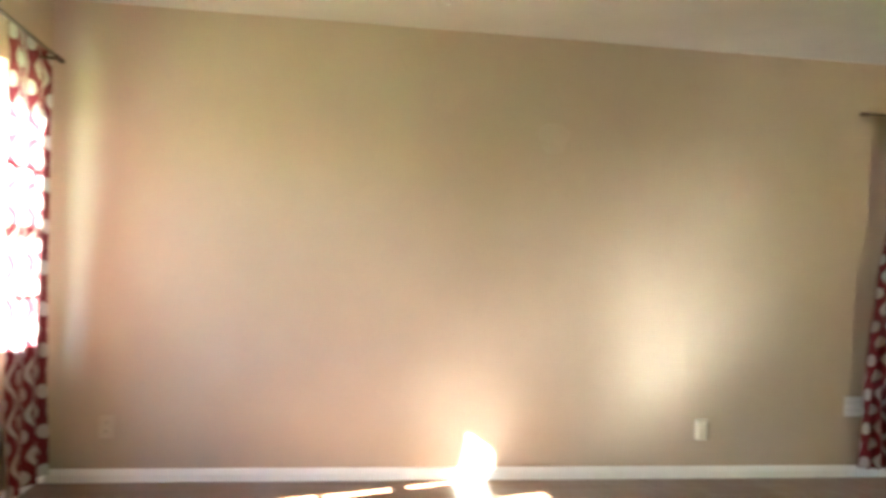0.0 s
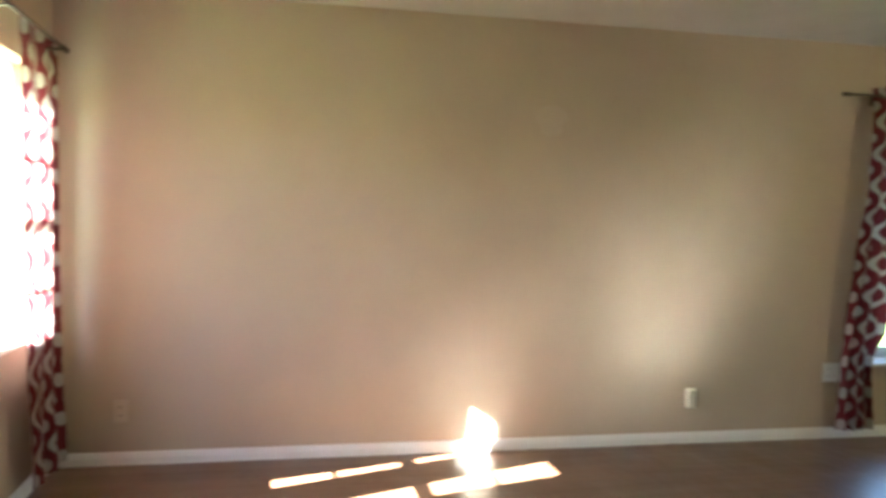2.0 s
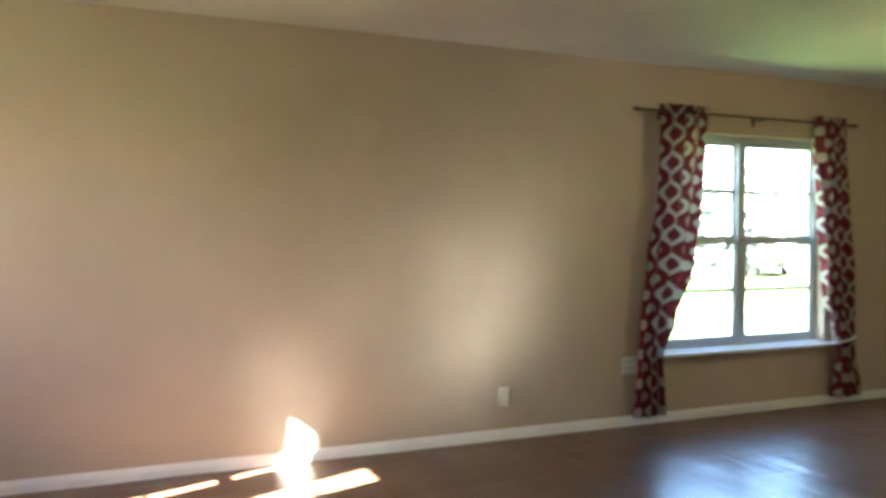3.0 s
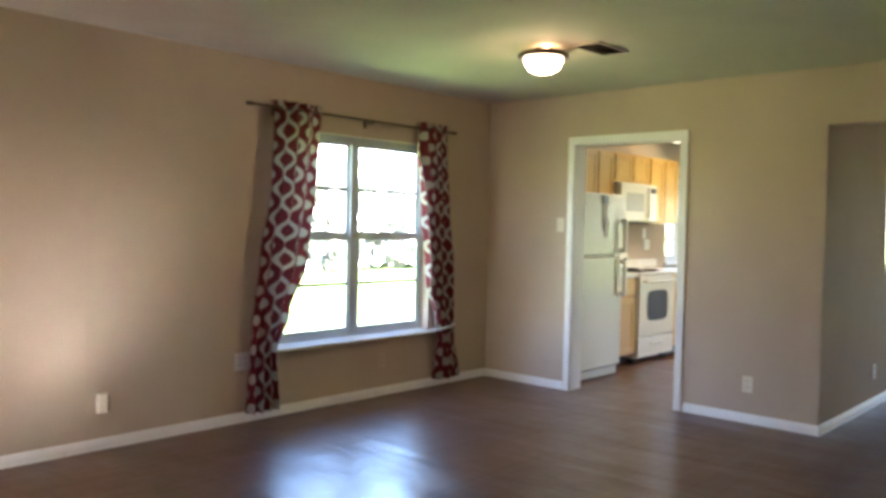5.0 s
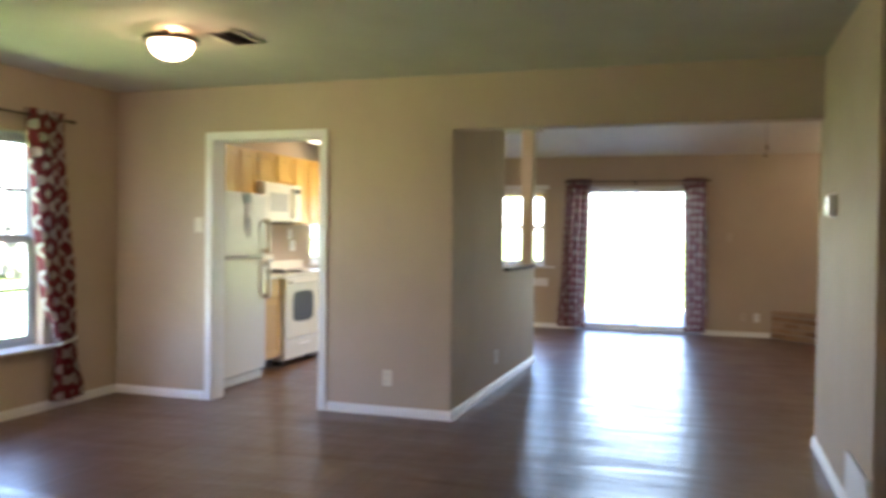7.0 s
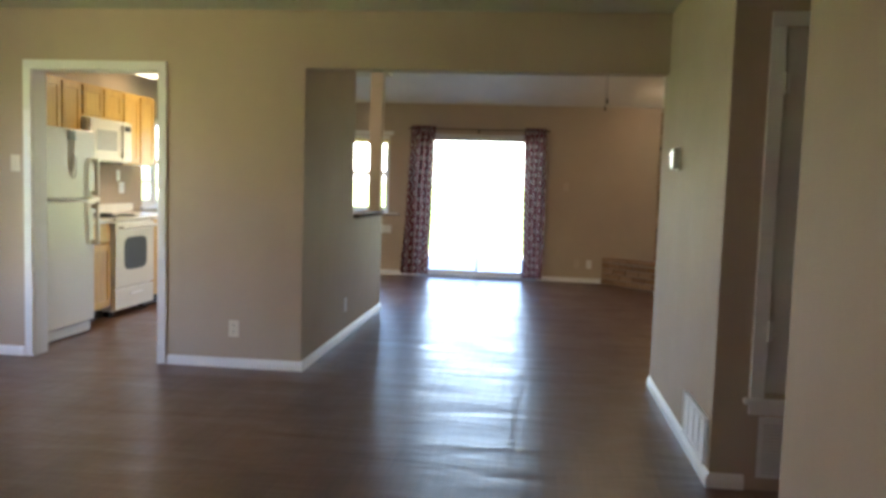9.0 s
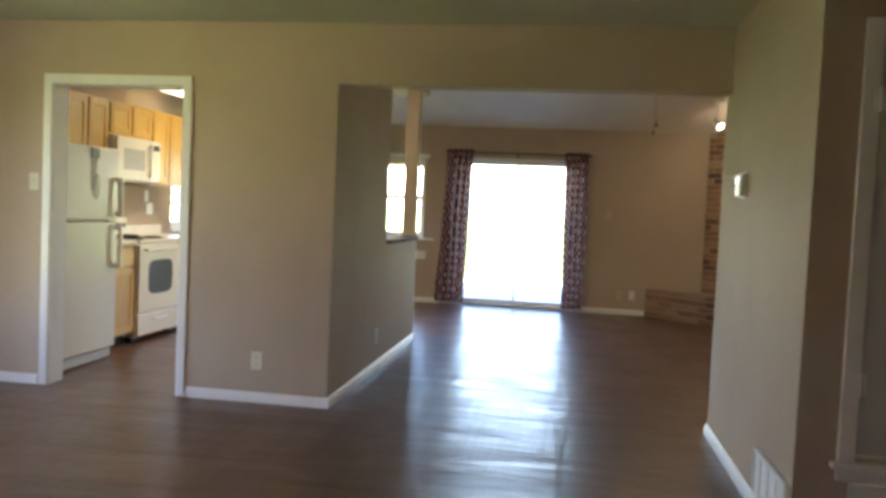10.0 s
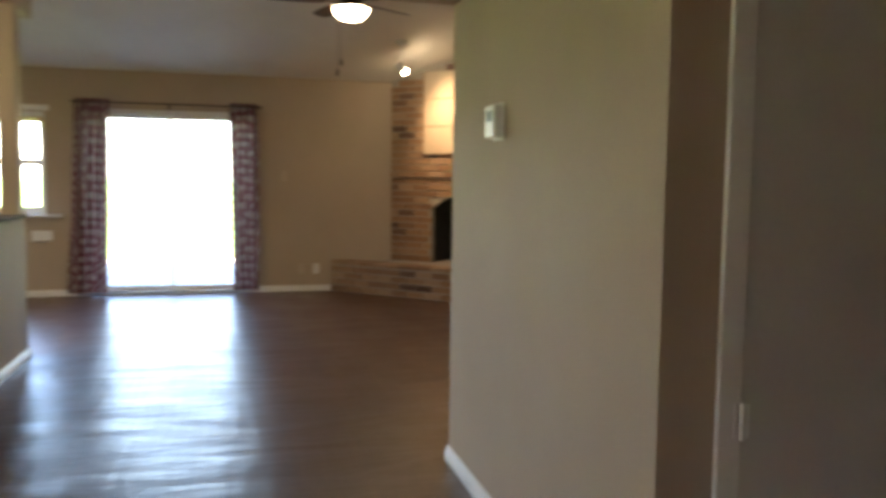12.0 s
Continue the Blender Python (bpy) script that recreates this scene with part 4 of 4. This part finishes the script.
def cabinet(m, w, d, z0, z1, doors, label, drawer=False, toe=False, name="wall_cabinet"):
    """A framed oak cabinet with recessed-panel doors and an open back to the wall."""
    top = empty(name, m, label, "cabinet", "kitchen cabinets")
    base = z0 + (0.10 if toe else 0.0)
    boxes_part("body", [(-w / 2, w / 2, -d, -0.002, base, z1)], OAK, top, 0.002)
    if toe:
        boxes_part("toe_kick", [(-w / 2, w / 2, -d + 0.07, -0.002, z0, base)], DARK_SLOT, top)
    dw = w / doors
    zt = z1 - 0.02
    if drawer:
        bm = bmesh.new()
        box(bm, -w / 2 + 0.02, w / 2 - 0.02, -d - 0.02, -d - 0.001, z1 - 0.17, z1 - 0.03, 0.004)
        part("drawer_front", bm, OAK, top)
        zt = z1 - 0.20
    for k in range(doors):
        a, b = -w / 2 + k * dw + 0.014, -w / 2 + (k + 1) * dw - 0.014
        lo, s, y0, y1 = base + 0.02, 0.055, -d - 0.021, -d - 0.001
        bm = bmesh.new()
        for q in ((a, a + s, lo, zt), (b - s, b, lo, zt), (a + s, b - s, lo, lo + s), (a + s, b - s, zt - s, zt)):
            box(bm, q[0], q[1], y0, y1, q[2], q[3], 0.003)
        dr = part("door", bm, OAK, top)
        boxes_part("panel", [(a + s - 0.004, b - s + 0.004, y0 + 0.008, y1 - 0.002, lo + s - 0.004, zt - s + 0.004)], OAK, dr)
        for hz in (lo + 0.07, zt - 0.07):
            boxes_part("hinge", [(a - 0.006 if k % 2 == 0 else b + 0.001, a - 0.001 if k % 2 == 0 else b + 0.006, y0 + 0.004, y1, hz - 0.018, hz + 0.018)], BRASS, dr)
    return top


cabinet(pose(1.293, 0, 0), 0.625, 0.32, 1.41, 2.13, 2, "honey oak wall cabinet above the refrigerator")
cabinet(pose(1.98, 0, 0), 0.735, 0.32, 1.83, 2.13, 2, "short honey oak wall cabinet over the microwave")
cabinet(pose(2.69, 0, 0), 0.675, 0.32, 1.41, 2.13, 2, "honey oak wall cabinet beside the kitchen window")
cabinet(pose(1.305, 0, 0), 0.595, 0.60, 0.0, 0.87, 1, "honey oak base cabinet between refrigerator and range", True, True, "base_cabinet")
cabinet(pose(2.765, 0, 0), 0.77, 0.60, 0.0, 0.87, 2, "honey oak base cabinet beside the range", True, True, "base_cabinet")
for x0, x1 in ((1.005, 1.605), (2.378, 3.16)):
    bm = bmesh.new()
    box(bm, x0, x1, -0.64, -0.002, 0.872, 0.91, 0.006)
    box(bm, x0, x1, -0.022, -0.002, 0.9105, 1.00, 0.004)
    tagged(part("countertop", bm, COUNTER), "cream laminate countertop with a low backsplash", "countertop")

st = empty("range", pose(1.99, 0, 0), "almond electric range with a dark oven window", "stove")
bm = bmesh.new()
box(bm, -0.378, 0.378, -0.62, -0.01, 0.05, 0.885, 0.004)
part("body", bm, APPLIANCE, st)
bm = bmesh.new()
box(bm, -0.38, 0.38, -0.655, -0.01, 0.887, 0.912, 0.006)
part("cooktop", bm, APPLIANCE, st)
bm = bmesh.new()
box(bm, -0.38, 0.38, -0.085, -0.01, 0.913, 1.085, 0.012)
bg = part("backguard", bm, APPLIANCE, st)
for x in (-0.30, -0.20, 0.20, 0.30):
    bm = bmesh.new()
    rod(bm, (x, -0.086, 1.01), (x, -0.112, 1.01), 0.02, 16)
    part("knob", bm, APPLIANCE_GREY, bg)
for x, y, r in ((-0.19, -0.46, 0.095), (0.19, -0.46, 0.075), (-0.19, -0.21, 0.075), (0.19, -0.21, 0.095)):
    bm = bmesh.new()
    lathe(bm, [(r + 0.02, 0.9125), (r + 0.015, 0.916), (r, 0.914), (0.0, 0.9135)], 24)
    for q in range(4):
        rr = r * (q + 1) / 4.2
        for i in range(20):
            a, b = 2 * math.pi * i / 20, 2 * math.pi * (i + 1) / 20
            rod(bm, (rr * math.cos(a), rr * math.sin(a), 0.921), (rr * math.cos(b), rr * math.sin(b), 0.921), 0.0045, 5)
    bu = part("burner", bm, DARK_SLOT, st)
    bu.matrix_local = pose(x, y, 0)
bm = bmesh.new()
box(bm, -0.375, 0.375, -0.652, -0.622, 0.265, 0.865, 0.008)
od = part("oven_door", bm, APPLIANCE, st)
bm = bmesh.new()
pts = []
wx, wz0, wz1 = 0.22, 0.42, 0.73
for i in range(24):
    a = 2 * math.pi * i / 24
    cx = math.copysign(abs(math.cos(a)) ** 0.42, math.cos(a)) * wx
    cz = math.copysign(abs(math.sin(a)) ** 0.42, math.sin(a)) * (wz1 - wz0) / 2 + (wz0 + wz1) / 2
    pts.append((cx, cz))
f1 = [bm.verts.new((x, -0.656, z)) for x, z in pts]
f0 = [bm.verts.new((x, -0.653, z)) for x, z in pts]
bm.faces.new(f1)
for i in range(24):
    bm.faces.new((f1[i], f1[(i + 1) % 24], f0[(i + 1) % 24], f0[i]))
bmesh.ops.recalc_face_normals(bm, faces=bm.faces)
part("oven_window", bm, OVEN_GLASS, od, "dark glass oven window")
bm = bmesh.new()
rod(bm, (-0.33, -0.695, 0.825), (0.33, -0.695, 0.825), 0.013)
for x in (-0.31, 0.31):
    box(bm, x - 0.012, x + 0.012, -0.69, -0.6525, 0.815, 0.835, 0.003)
part("handle", bm, APPLIANCE, od)
bm = bmesh.new()
box(bm, -0.375, 0.375, -0.650, -0.622, 0.06, 0.252, 0.008)
dw_ = part("storage_drawer", bm, APPLIANCE, st)
bm = bmesh.new()
box(bm, -0.12, 0.12, -0.668, -0.6505, 0.185, 0.20, 0.005)
part("handle", bm, WHITE_PLASTIC, dw_)
for x in (-0.33, 0.33):
    boxes_part("foot", [(x - 0.03, x + 0.03, -0.58, -0.52, 0.0, 0.05)], DARK_SLOT, st)

mw = empty("microwave", pose(1.985, 0, 1.42), "almond microwave hung over the range", "microwave")
bm = bmesh.new()
box(bm, -0.378, 0.378, -0.385, -0.005, 0.0, 0.405, 0.006)
part("body", bm, APPLIANCE, mw)
bm = bmesh.new()
box(bm, -0.378, 0.20, -0.42, -0.387, 0.012, 0.395, 0.010)
md = part("door", bm, APPLIANCE, mw)
boxes_part("door_window", [(-0.27, 0.09, -0.4225, -0.4205, 0.11, 0.30)], mottled("mesh_glass", (0.36, 0.36, 0.32), (0.42, 0.42, 0.38), 0.2, 30), md)
bm = bmesh.new()
box(bm, 0.155, 0.18, -0.452, -0.43, 0.05, 0.36, 0.006)
box(bm, 0.158, 0.177, -0.432, -0.4205, 0.06, 0.09)
box(bm, 0.158, 0.177, -0.432, -0.4205, 0.32, 0.35)
part("handle", bm, APPLIANCE, md)
bm = bmesh.new()
box(bm, 0.205, 0.378, -0.418, -0.387, 0.012, 0.395, 0.008)
mp_ = part("control_panel", bm, APPLIANCE, mw)
boxes_part("display", [(0.23, 0.355, -0.420, -0.4175, 0.31, 0.36)], DARK_SLOT, mp_)
for r in range(5):
    for c in range(3):
        boxes_part("button", [(0.235 + 0.042 * c, 0.265 + 0.042 * c, -0.4205, -0.4182, 0.06 + 0.045 * r, 0.085 + 0.045 * r)], IVORY, mp_)
boxes_part("vent_grille", [(-0.36, 0.36, -0.33, -0.06, -0.012, -0.001)], DARK_SLOT, mw)

# ledge on the half wall of the pass-through
LEDGE_WOOD = wood_material("matte_dark_wood", (0.035, 0.02, 0.012), (0.08, 0.05, 0.03), 0.8, 0)
bm = bmesh.new()
box(bm, 1.544, 2.736, YP - 0.05, YP + 0.20, 1.001, 1.03, 0.006)
tagged(part("pass_through_ledge", bm, LEDGE_WOOD), "dark wooden ledge on the pass-through half wall", "ledge")

# ---- brick corner fireplace ----
fp = empty("fireplace", pose(XE, -6.11, 0, 0, 0, 225), "tan brick corner fireplace with a raised hearth", "fireplace")
L = 2.25
OX0, OX1, OZ0, OZ1, RISE = 0.56, 1.63, 0.36, 0.98, 0.20
HEARTH = 0.36


def arch(x):
    t = (2 * (x - OX0) / (OX1 - OX0) - 1)
    return OZ1 + RISE * (1 - t * t)


def roof_at(x):
    """Ceiling height over the fireplace face, x metres along it."""
    return H + x * 0.7071 * k2


bm = bmesh.new()
zb = HEARTH - 0.06
outline = [(0.0, zb), (OX0, zb)] + [(OX0 + (OX1 - OX0) * i / 12, arch(OX0 + (OX1 - OX0) * i / 12)) for i in range(13)] + [(OX1, zb), (L, zb), (L, roof_at(L) + 0.01), (0.0, roof_at(0.0) + 0.01)]
fa = [bm.verts.new((x, 0.0, z)) for x, z in outline]
fb = [bm.verts.new((x, 0.06, z)) for x, z in outline]
bm.faces.new(fa)
bm.faces.new(fb)
for i in range(len(outline)):
    j = (i + 1) % len(outline)
    bm.faces.new((fa[i], fa[j], fb[j], fb[i]))
bmesh.ops.recalc_face_normals(bm, faces=bm.faces)
part("chimney_breast", bm, MORTAR, fp)
boxes_part("firebox", [(OX0 - 0.05, OX0, 0.062, 0.55, HEARTH, 1.25), (OX1, OX1 + 0.05, 0.062, 0.55, HEARTH, 1.25), (OX0, OX1, 0.50, 0.55, HEARTH, 1.25), (OX0, OX1, 0.062, 0.50, 1.20, 1.25)], SOOT, fp, label="soot-black firebox")
bm = bmesh.new()
e = 0.505
poly = [(-e + 0.012, -e), (L + e - 0.012, -e), (L, 0.0), (OX1, 0.0), (OX1, 0.5), (OX0, 0.5), (OX0, 0.0), (0.0, -0.0)]
lo = [bm.verts.new((x, y, 0.0)) for x, y in poly]
hi = [bm.verts.new((x, y, HEARTH - 0.012)) for x, y in poly]
bm.faces.new(lo)
bm.faces.new(hi)
for i in range(len(poly)):
    j = (i + 1) % len(poly)
    bm.faces.new((lo[i], lo[j], hi[j], hi[i]))
bmesh.ops.recalc_face_normals(bm, faces=bm.faces)
part("hearth", bm, MORTAR, fp)
pm = empty("overmantel_panel", pose(XE, -6.11, 0, 0, 0, 225), "cream painted panel with board joints above the firebox", "panel")
for z0, z1 in ((1.60, 1.905), (1.91, 2.215), (2.22, 2.525)):
    bm = bmesh.new()
    box(bm, 0.47, 1.72, -0.05, -0.014, z0, z1, 0.003)
    part("board", bm, CREAM_BOARD, pm)

BW, BH, GAP = 0.200, 0.064, 0.011


def brick_mesh(w, h, d=0.012):
    bm = bmesh.new()
    b = 0.004
    back = [bm.verts.new((x, 0, z)) for x, z in ((0, 0), (w, 0), (w, h), (0, h))]
    front = [bm.verts.new((x, -d, z)) for x, z in ((b, b), (w - b, b), (w - b, h - b), (b, h - b))]
    mid = [bm.verts.new((x, -d + 0.003, z)) for x, z in ((0, 0), (w, 0), (w, h), (0, h))]
    bm.faces.new(front)
    for i in range(4):
        j = (i + 1) % 4
        bm.faces.new((mid[i], mid[j], front[j], front[i]))
        bm.faces.new((back[i], back[j], mid[j], mid[i]))
    bmesh.ops.recalc_face_normals(bm, faces=bm.faces)
    me = bpy.data.meshes.new("brick")
    bm.to_mesh(me)
    bm.free()
    me.materials.append(BRICK)
    return me


mesh_cache = {}
rest = bmesh.new()
rb = random.Random(11)


def lay(x0, x1, y, z, parent, near):
    w = round(x1 - x0, 3)
    if w < 0.03:
        return
    if near:
        if w not in mesh_cache:
            mesh_cache[w] = brick_mesh(w, BH)
        ob = new("brick", mesh_cache[w])
        ob.parent = parent
        ob.location = (x0, y - rb.uniform(0, 0.004), z)
    else:
        box(rest, x0, x1, y - 0.012, y, z, z + BH)


row = 0
z = HEARTH
while z < 3.1:
    x = -0.105 if row % 2 else 0.0
    while x < L:
        a, b = max(x, 0.006), min(x + BW, L - 0.006)
        if b - a > 0.03 and z + BH < roof_at(a) - 0.005:
            ya = 0.0
            top_a = arch(max(OX0, min(OX1, (a + b) / 2)))
            if z < top_a + 0.01 and b > OX0 and a < OX1:
                if a < OX0 - 0.03:
                    lay(a, OX0 - 0.004, ya, z, fp, True)
                if b > OX1 + 0.03:
                    lay(OX1 + 0.004, b, ya, z, fp, False)
            else:
                proud = -0.028 if row == 13 else 0.0
                lay(a, b, ya + proud, z, fp, a < 1.15)
        x += BW + GAP
    row += 1
    z += BH + GAP
for r in range(4):
    x = -e + 0.02 - (0.105 if r % 2 else 0.0)
    while x < L + e:
        a, b = max(x, -e + 0.02), min(x + BW, L + e - 0.02)
        lay(a, b, -e, 0.008 + r * (BH + GAP), fp, a < 1.6)
        x += BW + GAP
# top course of the hearth, bricks on edge
x = -e + 0.02
i = 0
while x < L + e - 0.02:
    if x < 1.6:
        if "cap" not in mesh_cache:
            bm = bmesh.new()
            box(bm, 0, 0.092, -e - 0.022, -e + 0.17, HEARTH - 0.048, HEARTH, 0.004)
            me = bpy.data.meshes.new("cap_brick")
            bm.to_mesh(me)
            bm.free()
            me.materials.append(BRICK)
            mesh_cache["cap"] = me
        ob = new("cap_brick", mesh_cache["cap"])
        ob.parent = fp
        ob.location = (x, 0, rb.uniform(0, 0.003))
    else:
        box(rest, x, x + 0.092, -e - 0.022, -e + 0.17, HEARTH - 0.048, HEARTH)
    x += 0.103
tagged(part("far_bricks", rest, BRICK, fp), kind="stuff")


# ---- outdoors ----
def tree(x, y, height, seed):
    """A tapered trunk with limbs and a crown of many small leaf clumps."""
    r = random.Random(seed)
    top = empty("tree", pose(x, y, -0.12, 0, 0, r.uniform(0, 360)), "leafy yard tree with a bare lower trunk", "tree", "yard trees")
    bm = bmesh.new()
    tips = []
    p, rad = Vector((0, 0, 0)), height * 0.03
    for k in range(5):
        q = p + Vector((r.uniform(-0.15, 0.15), r.uniform(-0.15, 0.15), height * 0.16))
        rod(bm, p, q, rad, 9, rad * 0.82)
        if k >= 1:
            for _ in range(3):
                a = r.uniform(0, 2 * math.pi)
                d = Vector((math.cos(a), math.sin(a), r.uniform(0.25, 0.8))).normalized() * height * r.uniform(0.16, 0.28)
                rod(bm, q, q + d, rad * 0.45, 6, rad * 0.12)
                tips += [q + d * t for t in (0.5, 0.75, 1.0)]
                for _ in range(2):
                    d2 = (d.normalized() + Vector((r.uniform(-1, 1), r.uniform(-1, 1), r.uniform(-0.2, 0.8)))).normalized() * height * 0.10
                    rod(bm, q + d * 0.6, q + d * 0.6 + d2, rad * 0.2, 5, rad * 0.05)
                    tips.append(q + d * 0.6 + d2)
        p, rad = q, rad * 0.82
    tips.append(p)
    part("trunk", bm, BARK, top)
    verts, faces = [], []
    for t in tips:
        for _ in range(75):
            c = t + Vector((r.gauss(0, 1), r.gauss(0, 1), r.gauss(0, 0.7))) * height * 0.06
            u = Vector((r.gauss(0, 1), r.gauss(0, 1), r.gauss(0, 1))).normalized()
            v = u.orthogonal().normalized()
            s = r.uniform(0.07, 0.15)
            n = len(verts)
            verts += [c - u * s, c + v * s * 0.5, c + u * s, c - v * s * 0.5]
            faces.append((n, n + 1, n + 2, n + 3))
    me = bpy.data.meshes.new("crown")
    me.from_pydata([tuple(v) for v in verts], [], faces)
    me.materials.append(LEAF)
    ob = new("crown", me)
    ob.parent = top
    return top


for x, y, hgt, s in ((1.0, 17, 8.0, 1), (-3.5, 20, 9.5, 2), (5.0, 19, 10.0, 3), (10, 24, 11.0, 5)):
    tree(x, y, hgt, s)

# low scrub along the back of the yard
r = random.Random(5)
verts, faces = [], []
for _ in range(16000):
    x = r.uniform(-14, 30)
    c = Vector((x, 16 + r.gauss(0, 1.2), 0.0 + abs(r.gauss(0, 1)) * (1.7 + 0.8 * math.sin(x * 0.7))))
    u = Vector((r.gauss(0, 1), r.gauss(0, 1), r.gauss(0, 1))).normalized()
    v = u.orthogonal().normalized()
    s = r.uniform(0.15, 0.4)
    n = len(verts)
    verts += [c - u * s, c + v * s * 0.6, c + u * s, c - v * s * 0.6]
    faces.append((n, n + 1, n + 2, n + 3))
me = bpy.data.meshes.new("scrub")
me.from_pydata([tuple(v) for v in verts], [], faces)
me.materials.append(DRY_BRUSH)
tagged(new("scrub", me), "pale dry brush along the back of the yard", "bushes", kind="stuff")
